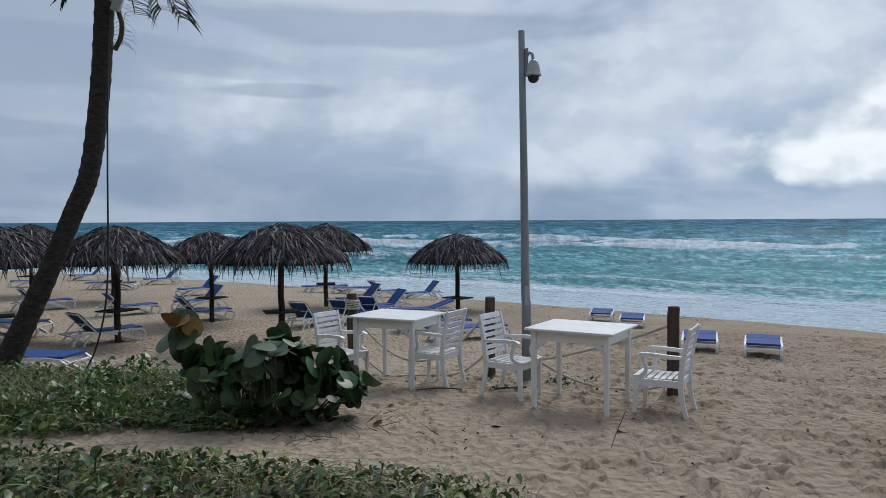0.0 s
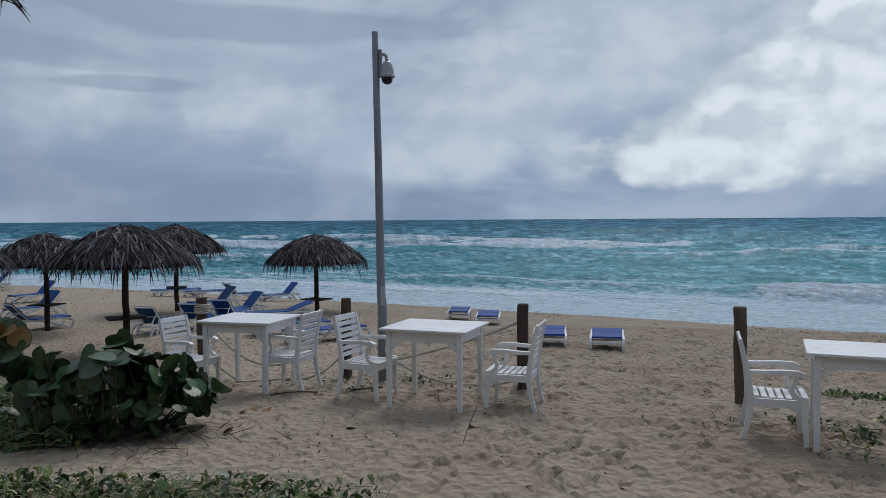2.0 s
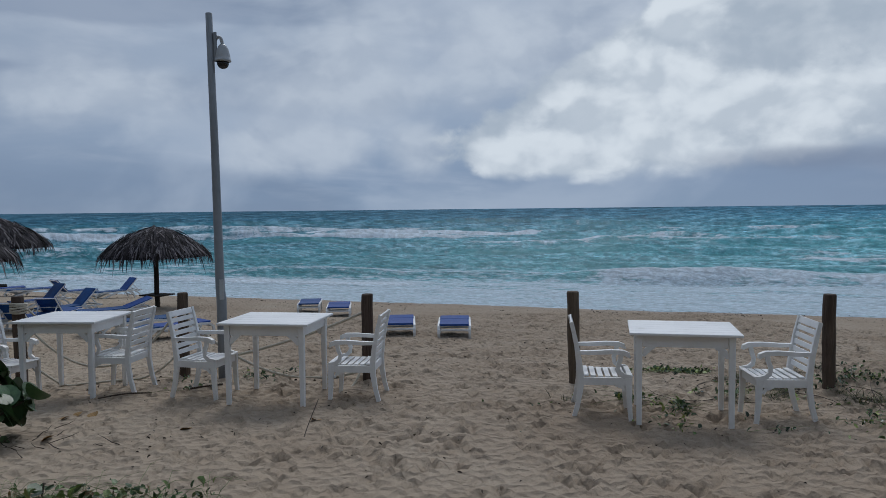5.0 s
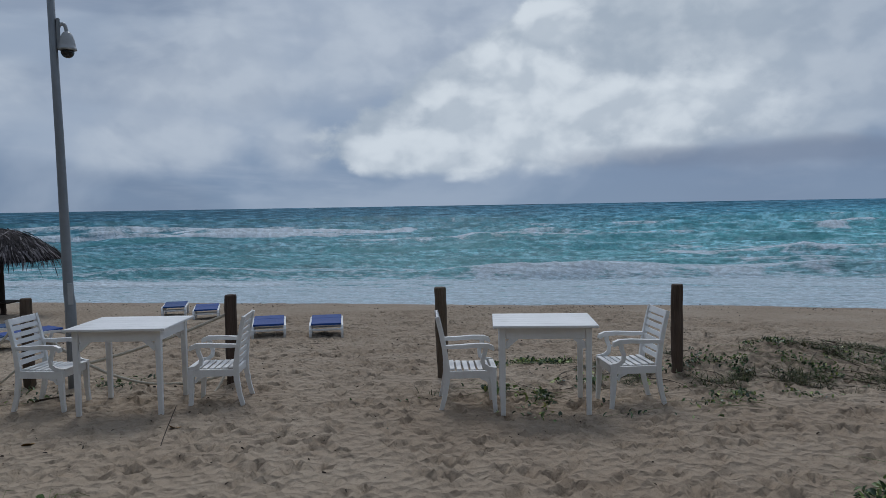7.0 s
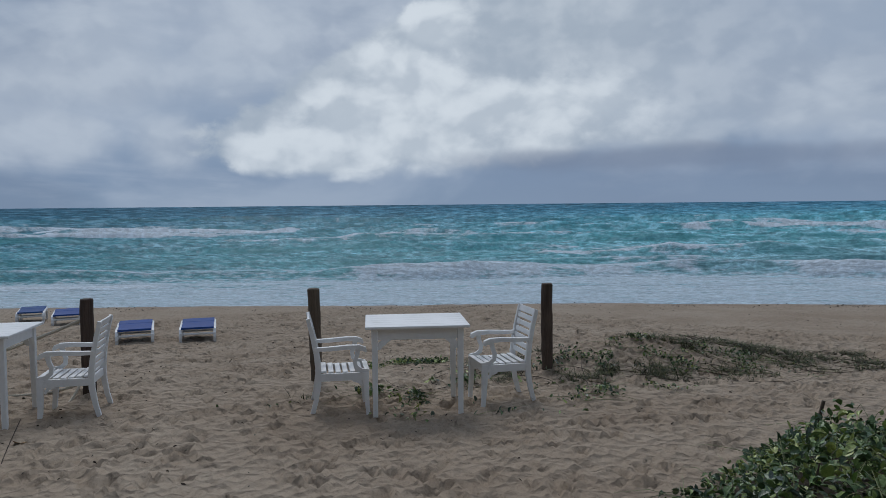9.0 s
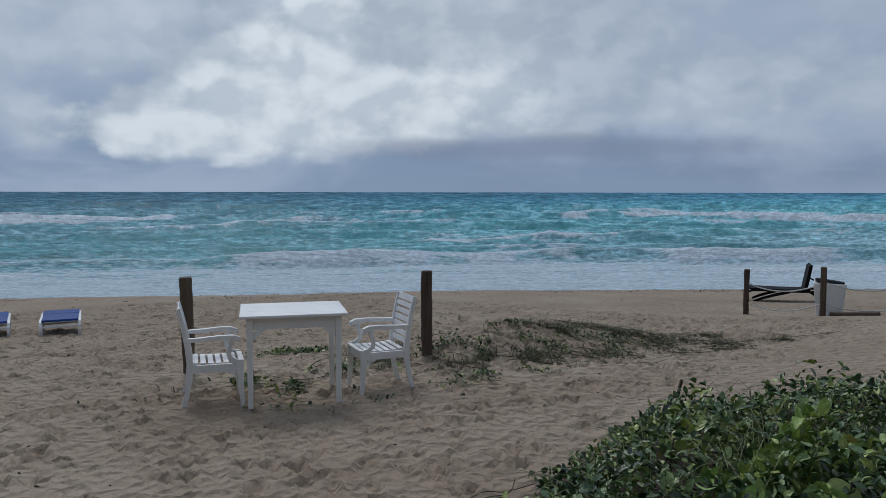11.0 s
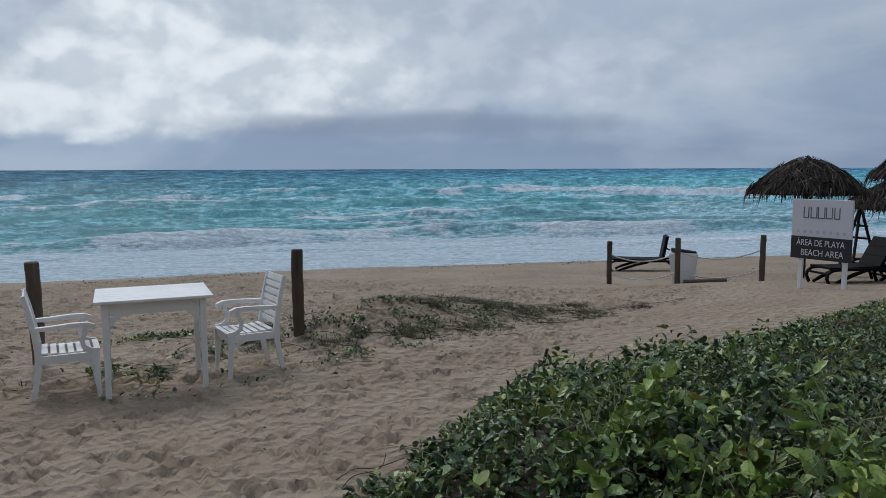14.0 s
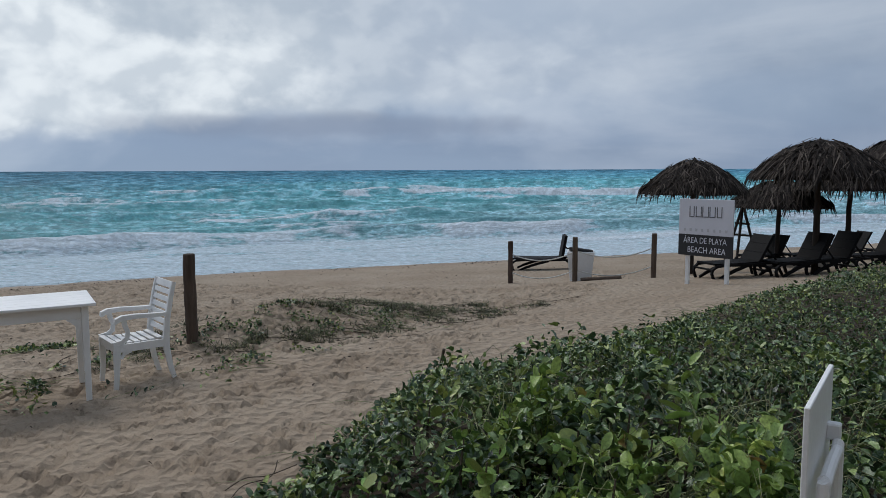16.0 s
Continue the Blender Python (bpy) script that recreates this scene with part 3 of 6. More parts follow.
# ---- shape of the land ----
A, B = 0.6919, 0.7220          # the shore runs along (A, -B); (B, A) points out to sea
WATER = -0.95
RNG = np.random.default_rng(7)


def smooth(a, b, x):
    t = np.clip((x - a) / (b - a), 0, 1)
    return t * t * (3 - 2 * t)


def shore_coords(x, y):
    return A * x - B * y, B * x + A * y


def land_coords(u, s):
    return A * u + B * s, -B * u + A * s


def shoreline(u):
    d = np.maximum(-3 - u, 0)
    return 22.0 + 1.2 * smooth(-6, 2, u) - 0.0075 * d * d / (1 + d / 80)


def vine_edge(x, y):
    """How far inside the bank of creepers a place lies, in metres."""
    return np.minimum(2.58 - 0.47 * np.maximum(x - 5.5, 0) - 0.13 * np.maximum(5.5 - x, 0) - y, (x - 3.08) * 0.9)


def height(x, y):
    u, s = shore_coords(x, y)
    right = -0.064 * np.maximum(s - 7, 0) + 0.13 * smooth(-9, -2, u) * (1 - smooth(7.2, 11, s))
    left = -0.42 * smooth(1.8, 5, s) - 0.02 * np.maximum(s - 5, 0) - 0.03 * np.maximum(s - 14, 0)
    w = smooth(-5.5, -11.5, u)
    z = right * (1 - w) + left * w
    z = z + 0.22 * smooth(4, 8, u) * (1 - smooth(11, 14.5, s)) * smooth(4, 8, s)
    a, b = (x - 8.1) * 0.93 - (y - 5.2) * 0.36, (x - 8.1) * 0.36 + (y - 5.2) * 0.93
    z = z + 0.37 * np.exp(-(a / 1.9) ** 2 - (b / 0.75) ** 2)
    z = z + 0.07 * smooth(0, 1.6, vine_edge(x, y))
    z = z - 0.065 * np.exp(-((x - 4.4) / 1.2) ** 2 - ((y - 5.1) / 0.9) ** 2) - 0.035 * np.exp(-((x - 1.5) / 1.3) ** 2 - ((y - 7.2) / 0.9) ** 2)
    q = s + 21.2 - shoreline(u)
    k = smooth(15.7, 23.3, q)
    z = z * (1 - k) + (WATER - 0.06) * k - np.minimum(0.10 * np.maximum(q - 21.6, 0), 8.0)
    return z


def hashed(i, j, seed):
    v = np.sin(i * 127.1 + j * 311.7 + seed * 74.7) * 43758.5453
    return v - np.floor(v)


def noise2(x, y, seed=0):
    i, j = np.floor(x), np.floor(y)
    f, g = x - i, y - j
    f, g = f * f * (3 - 2 * f), g * g * (3 - 2 * g)
    return (hashed(i, j, seed) * (1 - f) + hashed(i + 1, j, seed) * f) * (1 - g) + (hashed(i, j + 1, seed) * (1 - f) + hashed(i + 1, j + 1, seed) * f) * g


def fbm(x, y, seed=0, octaves=4):
    v, a = 0, 0.5
    for k in range(octaves):
        v = v + a * noise2(x, y, seed + k)
        x, y, a = x * 2.03, y * 2.03, a * 0.5
    return v


def spread(lo, hi, step, growth, limit):
    """Even steps between lo and hi, growing outwards to the limit."""
    mid = list(np.arange(lo, hi + step / 2, step))
    d, p, up = step, mid[-1], []
    while p < limit:
        d *= growth
        p += d
        up.append(p)
    d, p, down = step, mid[0], []
    while p > -limit:
        d *= growth
        p -= d
        down.append(p)
    return np.array(down[::-1] + mid + up)


def grid_mesh(name, X, Y, Z, material_, attributes=()):
    rows, cols = X.shape
    me = bpy.data.meshes.new(name)
    co = np.stack([X, Y, Z], -1).reshape(-1, 3)
    idx = np.arange(rows * cols).reshape(rows, cols)
    quads = np.stack([idx[:-1, :-1], idx[:-1, 1:], idx[1:, 1:], idx[1:, :-1]], -1).reshape(-1, 4)
    me.vertices.add(len(co))
    me.vertices.foreach_set("co", co.ravel())
    me.loops.add(quads.size)
    me.loops.foreach_set("vertex_index", quads.ravel())
    me.polygons.add(len(quads))
    me.polygons.foreach_set("loop_start", np.arange(0, quads.size, 4))
    me.polygons.foreach_set("use_smooth", np.ones(len(quads), bool))
    me.update(calc_edges=True)
    for key, v in attributes:
        me.attributes.new(key, "FLOAT", "POINT").data.foreach_set("value", v.ravel().astype(np.float32))
    me.materials.append(material_)
    return new(name, me)


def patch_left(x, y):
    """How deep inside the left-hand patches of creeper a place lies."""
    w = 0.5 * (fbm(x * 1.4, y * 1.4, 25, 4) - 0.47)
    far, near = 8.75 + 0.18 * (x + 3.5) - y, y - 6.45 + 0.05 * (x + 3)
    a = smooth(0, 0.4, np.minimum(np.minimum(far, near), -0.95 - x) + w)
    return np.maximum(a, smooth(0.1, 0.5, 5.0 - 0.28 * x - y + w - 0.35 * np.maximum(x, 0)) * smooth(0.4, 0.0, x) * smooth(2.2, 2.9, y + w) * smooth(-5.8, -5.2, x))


def drift_dry(x, y):
    """Dry, less trodden sand by the bush and under the umbrellas."""
    return smooth(3.0, -1.0, x + 1.6 * (fbm(x * 0.5, y * 0.5, 19, 3) - 0.47)) * (0.6 + 0.4 * smooth(9.5, 11, y) + 0.4 * smooth(8.0, 7.0, y))


def make_ground():
    x_lo, x_hi, y_lo, y_hi, cell = -6.0, 14.0, 2.2, 16.5, 0.035
    xs, ys = spread(x_lo, x_hi, cell, 1.09, 4200), spread(y_lo, y_hi, cell, 1.09, 4200)
    X, Y = np.meshgrid(xs, ys)
    Z = height(X, Y)
    near = np.exp(-np.maximum(np.hypot(X - 3, Y - 7) - 12, 0) / 8)
    Z += near * (0.05 * (fbm(X * 0.9, Y * 0.9, 3) - 0.47) + 0.024 * (fbm(X * 3.1, Y * 3.1, 9, 4) - 0.45) + 0.004 * (fbm(X * 8.5 + 3 * fbm(X, Y, 12, 2), Y * 8.5, 13, 2) - 0.38))
    # trodden hollows with a low rim
    x0, y0 = int(np.argmin(np.abs(xs - x_lo))), int(np.argmin(np.abs(ys - y_lo)))
    for _ in range(15000):
        px, py = RNG.uniform(x_lo + 0.4, x_hi - 0.4), RNG.uniform(y_lo + 0.4, y_hi - 0.4)
        a = RNG.normal(-0.75, 0.9)
        ln_, wd, dp = RNG.uniform(0.05, 0.115), RNG.uniform(0.032, 0.055), 0.005 + 0.050 * RNG.random() ** 2.8
        dp *= 1 - 0.55 * float(drift_dry(np.array(px), np.array(py)))
        i, j = x0 + int((px - x_lo) / cell), y0 + int((py - y_lo) / cell)
        i0, i1, j0, j1 = i - 11, i + 12, j - 11, j + 12
        dx, dy = X[j0:j1, i0:i1] - px, Y[j0:j1, i0:i1] - py
        p, q = (dx * math.cos(a) + dy * math.sin(a)) / ln_, (dy * math.cos(a) - dx * math.sin(a)) / wd
        r2 = p * p + q * q
        Z[j0:j1, i0:i1] += dp * (0.42 * np.exp(-((np.sqrt(r2) - 1.45) / 0.35) ** 2) - np.exp(-r2 ** 3))
    u, s = shore_coords(X, Y)
    q = s + 21.2 - shoreline(u) + 1.2 * (fbm(u * 0.35, s * 0.35, 21, 3) - 0.45)
    wet = smooth(19.0, 20.6, q)
    drift = np.exp(-((q - 18.8) / 0.8) ** 2) * 0.9
    litter = np.clip(drift + 0.5 * smooth(0.50, 0.62, fbm(X * 0.8, Y * 0.8, 31)) * near, 0, 1)
    # painted shade on the sand at the foot of the sea grape bush
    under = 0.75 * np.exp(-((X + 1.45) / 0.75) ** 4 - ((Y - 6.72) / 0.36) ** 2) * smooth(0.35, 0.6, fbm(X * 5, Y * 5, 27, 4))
    ob = grid_mesh("ground", X, Y, Z, SAND, (("wet", wet), ("dry", drift_dry(X, Y) * (1 - wet)), ("litter", litter), ("plant_shade", np.maximum(smooth(0.02, 0.35, vine_edge(X, Y) + 0.3 * (fbm(X * 1.6, Y * 1.6, 15, 4) - 0.47)), np.maximum(patch_left(X, Y), under)))))
    tagged(ob, "pale trodden beach sand sloping down to the sea", "sand", kind="structure")


def make_sea():
    us = spread(-60, 60, 0.42, 1.085, 4600)
    qs, q = [], 18.6
    while q < 4600:
        qs.append(q)
        q += 0.15 + max(q - 24, 0) * 0.0042 + max(q - 300, 0) * 0.03
    U, Q = np.meshgrid(us, np.array(qs))
    S = Q - 21.2 + shoreline(U)
    S = np.where(Q > 200, Q - 21.2 + shoreline(U) * np.exp(-(Q - 200) / 600) + 21.2 * (1 - np.exp(-(Q - 200) / 600)), S)
    Z = WATER - 0.30 * smooth(20.1, 18.6, Q)
    foam, face, crest = np.zeros_like(U), np.zeros_like(U), np.zeros_like(U)
    calm = 1 - np.exp(-(np.maximum(Q - 24, 0) / 11) ** 1.5)
    fade = np.exp(-np.maximum(Q - 60, 0) / 250)

    def ridged(x, y, seed, bend):
        return (1 - np.abs(2 * noise2(x, y + bend * noise2(x * 2.1, y * 0.6, seed + 1), seed) - 1)) ** 2.5 - 0.3
    Z += calm * 0.20 * fade * (fbm(U * 0.05, Q * 0.22, 41, 3) - 0.44)
    Z += calm * 0.30 * np.exp(-Q / 500) * ridged(U * 0.05, Q * 0.17, 43, 0.8)
    Z += calm * 0.26 * np.exp(-Q / 400) * ridged(U * 0.12, Q * 0.45, 46, 0.6)
    Z += calm * 0.13 * np.exp(-Q / 160) * ridged(U * 0.35, Q * 1.1, 50, 0.6)
    Z += 0.35 * smooth(60, 200, Q) * np.exp(-Q / 450) * ridged(U * 0.022, Q * 0.075, 48, 0.6)
    # crest line, height, run of the face and of the back, whiteness, wander
    waves = [(25.2, 0.12, 0.5, 4.0, 0.9, 1.6), (29.5, 0.46, 0.7, 4.5, 0.85, 2.6), (34.0, 0.34, 0.7, 5.0, 0.3, 3.0), (38.5, 0.62, 0.9, 6.0, 0.6, 3.2), (46.0, 0.40, 1.1, 7.0, 0.35, 5.0),
             (56.0, 0.45, 1.3, 8.0, 0.45, 6.0), (66.0, 0.75, 1.5, 9.0, 1.0, 6.0), (76.0, 0.65, 1.7, 10.0, 0.9, 8.0), (92.0, 0.7, 2.2, 12.0, 0.6, 10.0), (118.0, 0.7, 2.8, 16.0, 0.35, 12.0), (150.0, 0.7, 3.5, 20.0, 0.2, 14.0)]
    for k, (q0, amp, front, back, white, mean) in enumerate(waves):
        c = q0 + mean * (fbm(U / 26 + k * 7.3, U * 0 + k, 60 + k, 5) - 0.47) * 1.7
        env = smooth(0.30, 0.60, fbm(U / (8 + q0 * 0.12) + k * 3.7, U * 0 + 0.5, 80 + k, 3))
        t = Q - c
        shape = np.where(t < 0, np.exp(-(t / front) ** 2), np.exp(-(t / (back * 0.4)) ** 2))
        Z += amp * (0.12 + 0.88 * env) * shape
        face = np.maximum(face, np.exp(-((t + front * 0.9) / (front * 0.85)) ** 2) * (0.25 + 0.75 * env) * min(amp * 2.2, 1) * (0.6 if q0 < 32 else 1.0 if q0 < 60 else 0.45))
        broken = white * smooth(*((0.36, 0.50) if k == 6 else (0.46, 0.56)), fbm(U / (5 + q0 * 0.12) + k * 5.1, U * 0 + 3.1, 95 + k, 5))
        foam += broken * np.where(t < 0, np.exp(-(t / (front * 1.2)) ** 2), np.exp(-(t / (back * 0.16)) ** 2)) * 0.30
        face *= 1 - 0.8 * np.clip(broken, 0, 1) * np.exp(-(t / (front * 1.6)) ** 2)
        foam += 0.22 * env * np.exp(-(t / (0.25 * front + 0.1)) ** 2)
        # the roller: a white wall that tumbles down the face, ragged along its top
        roll = min(white * 1.4, 1) * smooth(0.50, 0.57, fbm(U / (5 + q0 * 0.12) + k * 5.1, U * 0 + 3.1, 95 + k, 5))
        for c_, w_ in {1: ((-1.0, 5.0),), 3: ((-30.0, 5.0), (9.0, 6.0)), 6: ((-50.0, 15.0), (-4.0, 13.0)), 7: ((-34.0, 10.0),)}.get(k, ()):
            roll = np.maximum(roll, 0.95 * np.exp(-((U - c_) / w_) ** 4) * smooth(0.20, 0.50, fbm(U * 14 / q0, U * 0, 150 + k, 4)))
            face = np.maximum(face, 0.9 * np.exp(-((U - c_) / (w_ * 1.6)) ** 4) * np.exp(-((t + front) / (front * 0.7)) ** 2) * (1 - roll))
            Z += amp * 0.15 * np.exp(-((U - c_) / (w_ * 1.5)) ** 2) * shape
        rag = fbm(U * 60 / q0, Q * 0.9, 130 + k, 5) - 0.47
        band = smooth(-1.6, -1.1, t / front + 1.2 * rag) * (1 - smooth(0.0, 0.5, t / front + 1.5 * rag))
        crest = np.maximum(crest, roll * band)
        Z += amp * 0.55 * roll * np.exp(-((t / front + 0.7) / 0.8) ** 2) * (0.55 + 1.3 * rag)
        Z -= amp * 0.30 * (0.3 + roll) * np.exp(-((t / front + 2.3) / 0.6) ** 2)
        foam += roll * 0.26 * np.exp(-((t + front * 4.0) / (front * 3.0)) ** 2)
        foam += broken * 0.16 * np.exp(-((t + front * 2.8) / (back * 0.7)) ** 2)
    wash = 1 - smooth(22.5, 37, Q)
    foam += wash * (0.80 + 0.7 * (fbm(U * 0.035, Q * 0.4, 55, 4) - 0.47))
    foam += 0.45 * (1 - smooth(21.2, 23.0, Q + 1.6 * (fbm(U * 0.15, U * 0, 57, 4) - 0.45)))
    foam += (1 - smooth(58, 110, Q)) * np.clip(0.06 + 0.6 * (fbm(U * 0.025, Q * 0.22, 58, 4) - 0.47), 0, 1)
    foam -= 0.22 * smooth(75, 120, Q)
    X, Y = land_coords(U, S)
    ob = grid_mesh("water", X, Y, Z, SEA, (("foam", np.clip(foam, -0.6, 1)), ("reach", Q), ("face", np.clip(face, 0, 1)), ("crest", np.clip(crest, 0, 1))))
    tagged(ob, "turquoise sea with rows of white breakers", "sea", kind="structure")


def ground_z(x, y, sink=0.02):
    return float(height(np.array(float(x)), np.array(float(y)))) - sink


make_ground()
make_sea()


def make_light_block():
    """Unseen wall added behind the camera, along the shore, to block light from inland."""
    me = bpy.data.meshes.new("light_block_wall")
    bm = bmesh.new()
    bmesh.ops.create_cube(bm, size=1)
    bm.to_mesh(me)
    bm.free()
    me.materials.append(material("light_block_plaster", (0.16, 0.14, 0.12), (0.24, 0.22, 0.19), 1.5, 0.9, 0.3))
    ob = new("light_block_wall", me)
    x, y = land_coords(0.0, -6.0)
    ob.matrix_world = pose(x, y, 3.7, 0, 0, math.degrees(math.atan2(-B, A))) @ Matrix.Diagonal((90, 0.4, 8.4, 1))
    tagged(ob, "unseen plain wall added to hold back inland light", "wall", kind="structure")


make_light_block()


# ---- building helpers ----
def part(name, bm, mat, parent=None, label="", smooth_=False):
    me = bpy.data.meshes.new(name)
    bmesh.ops.recalc_face_normals(bm, faces=bm.faces)
    bm.to_mesh(me)
    bm.free()
    if smooth_:
        me.polygons.foreach_set("use_smooth", np.ones(len(me.polygons), bool))
    me.materials.append(mat)
    ob = new(name, me)
    if parent:
        ob.parent = parent
    if label:
        ob["label"] = label
    return ob


def thing(name, label, category, group="", kind=""):
    return tagged(new(name), label, category, group, kind)


def box(bm, size, at=(0, 0, 0), rot=(0, 0, 0), bevel=0.0):
    r = bmesh.ops.create_cube(bm, size=1)
    vs = r["verts"]
    bmesh.ops.transform(bm, matrix=pose(*at, *rot) @ Matrix.Diagonal((*size, 1)), verts=vs)
    if bevel:
        es = list({e for v in vs for e in v.link_edges})
        bmesh.ops.bevel(bm, geom=es, offset=bevel, segments=1, affect="EDGES")


def tube(bm, pts, radii, sides=8, cap=True):
    pts = [Vector(p) for p in pts]
    if isinstance(radii, (int, float)):
        radii = [radii] * len(pts)
    rings, ref = [], None
    for i, p in enumerate(pts):
        d = (pts[min(i + 1, len(pts) - 1)] - pts[max(i - 1, 0)]).normalized()
        if ref is None:
            ref = d.orthogonal().normalized()
        ref = (ref - d * ref.dot(d)).normalized()
        side = d.cross(ref)
        rings.append([bm.verts.new(p + radii[i] * (math.cos(2 * math.pi * k / sides) * ref + math.sin(2 * math.pi * k / sides) * side)) for k in range(sides)])
    for a, b in zip(rings, rings[1:]):
        for k in range(sides):
            bm.faces.new((a[k], a[(k + 1) % sides], b[(k + 1) % sides], b[k]))
    if cap:
        bm.faces.new(rings[0][::-1])
        bm.faces.new(rings[-1])


def ribbon(bm, path, y0, y1):
    """A solid strip along a path of (x, z, width), sawn out of a board between y0 and y1."""
    left, right = [], []
    for i, (x, z, w) in enumerate(path):
        a, b = path[max(i - 1, 0)], path[min(i + 1, len(path) - 1)]
        d = Vector((b[0] - a[0], b[1] - a[1])).normalized()
        left.append((x - d.y * w / 2, z + d.x * w / 2))
        right.append((x + d.y * w / 2, z - d.x * w / 2))
    vs = [[bm.verts.new((x, y, z)) for x, z in side] for y in (y0, y1) for side in (left, right)]
    l0, r0, l1, r1 = vs
    for i in range(len(path) - 1):
        bm.faces.new((l0[i], l0[i + 1], r0[i + 1], r0[i]))
        bm.faces.new((l1[i], r1[i], r1[i + 1], l1[i + 1]))
        bm.faces.new((l0[i], l1[i], l1[i + 1], l0[i + 1]))
        bm.faces.new((r0[i], r0[i + 1], r1[i + 1], r1[i]))
    for i in (0, -1):
        bm.faces.new((l0[i], r0[i], r1[i], l1[i]))


def lathe(bm, profile, sides=16):
    rings = [[bm.verts.new((r * math.cos(2 * math.pi * k / sides), r * math.sin(2 * math.pi * k / sides), z)) for k in range(sides)] for r, z in profile]
    for a, b in zip(rings, rings[1:]):
        for k in range(sides):
            bm.faces.new((a[k], a[(k + 1) % sides], b[(k + 1) % sides], b[k]))
    bm.faces.new(rings[0][::-1])
    bm.faces.new(rings[-1])


def smooth_path(pts, steps=6):
    """A curve through the points."""
    pts = [Vector(p) for p in pts]
    out = []
    for i in range(len(pts) - 1):
        p0, p1, p2, p3 = pts[max(i - 1, 0)], pts[i], pts[i + 1], pts[min(i + 2, len(pts) - 1)]
        for k in range(steps):
            t = k / steps
            out.append(0.5 * ((2 * p1) + (p2 - p0) * t + (2 * p0 - 5 * p1 + 4 * p2 - p3) * t * t + (3 * p1 - p0 - 3 * p2 + p3) * t ** 3))
    return out + [pts[-1]]


# ---- white dining sets ----
def make_chair():
    """Garden armchair, facing +x."""
    c = thing("garden_armchair", "white-painted slatted wooden garden armchair standing in the sand", "chair", "armchairs at the beach tables")
    for y in (-0.27, 0.232):
        bm = bmesh.new()
        ribbon(bm, [(-0.345, 0.0, 0.045), (-0.295, 0.16, 0.05), (-0.265, 0.32, 0.06), (-0.262, 0.45, 0.062), (-0.285, 0.62, 0.052), (-0.325, 0.80, 0.046), (-0.365, 0.945, 0.04)], y, y + 0.038)
        part("back_post", bm, WHITE, c)
        bm = bmesh.new()
        ribbon(bm, [(0.265, 0.0, 0.042), (0.25, 0.15, 0.05), (0.243, 0.30, 0.062), (0.238, 0.42, 0.075)], y, y + 0.038)
        part("front_leg", bm, WHITE, c)
        bm = bmesh.new()
        ribbon(bm, [(0.20, 0.29, 0.02), (0.17, 0.335, 0.035), (0.10, 0.355, 0.03)], y + 0.006, y + 0.032)
        part("bracket", bm, WHITE, c)
        bm = bmesh.new()
        ribbon(bm, [(-0.26, 0.385, 0.07), (0.24, 0.385, 0.07)], y + 0.004, y + 0.034)
        part("side_rail", bm, WHITE, c)
        bm = bmesh.new()
        ribbon(bm, [(-0.30, 0.655, 0.03), (-0.15, 0.655, 0.038), (0.05, 0.665, 0.04), (0.18, 0.66, 0.045), (0.235, 0.64, 0.045), (0.25, 0.615, 0.02)], y - 0.008, y + 0.046)
        part("armrest", bm, WHITE, c)
        bm = bmesh.new()
        ribbon(bm, [(0.165, 0.65, 0.05), (0.15, 0.585, 0.045), (0.125, 0.53, 0.043), (0.135, 0.475, 0.045), (0.19, 0.437, 0.045), (0.275, 0.425, 0.04)], y + 0.004, y + 0.034)
        part("arm_support", bm, WHITE, c)
    for x in (-0.255, 0.245):
        bm = bmesh.new()
        box(bm, (0.03, 0.45, 0.075), (x, 0, 0.385), bevel=0.004)
        part("apron", bm, WHITE, c)
    for k in range(7):
        bm = bmesh.new()
        x = -0.205 + k * 0.077
        box(bm, (0.056, 0.46, 0.018), (x, 0, 0.432 - 0.012 * math.sin(math.pi * k / 6)), bevel=0.003)
        part("seat_slat", bm, WHITE, c)
    for k in range(7):
        z = 0.50 + k * 0.069
        x = -0.268 - 0.09 * ((z - 0.48) / 0.46) ** 1.4
        bm = bmesh.new()
        box(bm, (0.018, 0.45, 0.048 if k < 6 else 0.065), (x, 0, z), (0, -8 - 2 * k, 0), bevel=0.003)
        part("back_slat" if k < 6 else "top_rail", bm, WHITE, c)
    return c


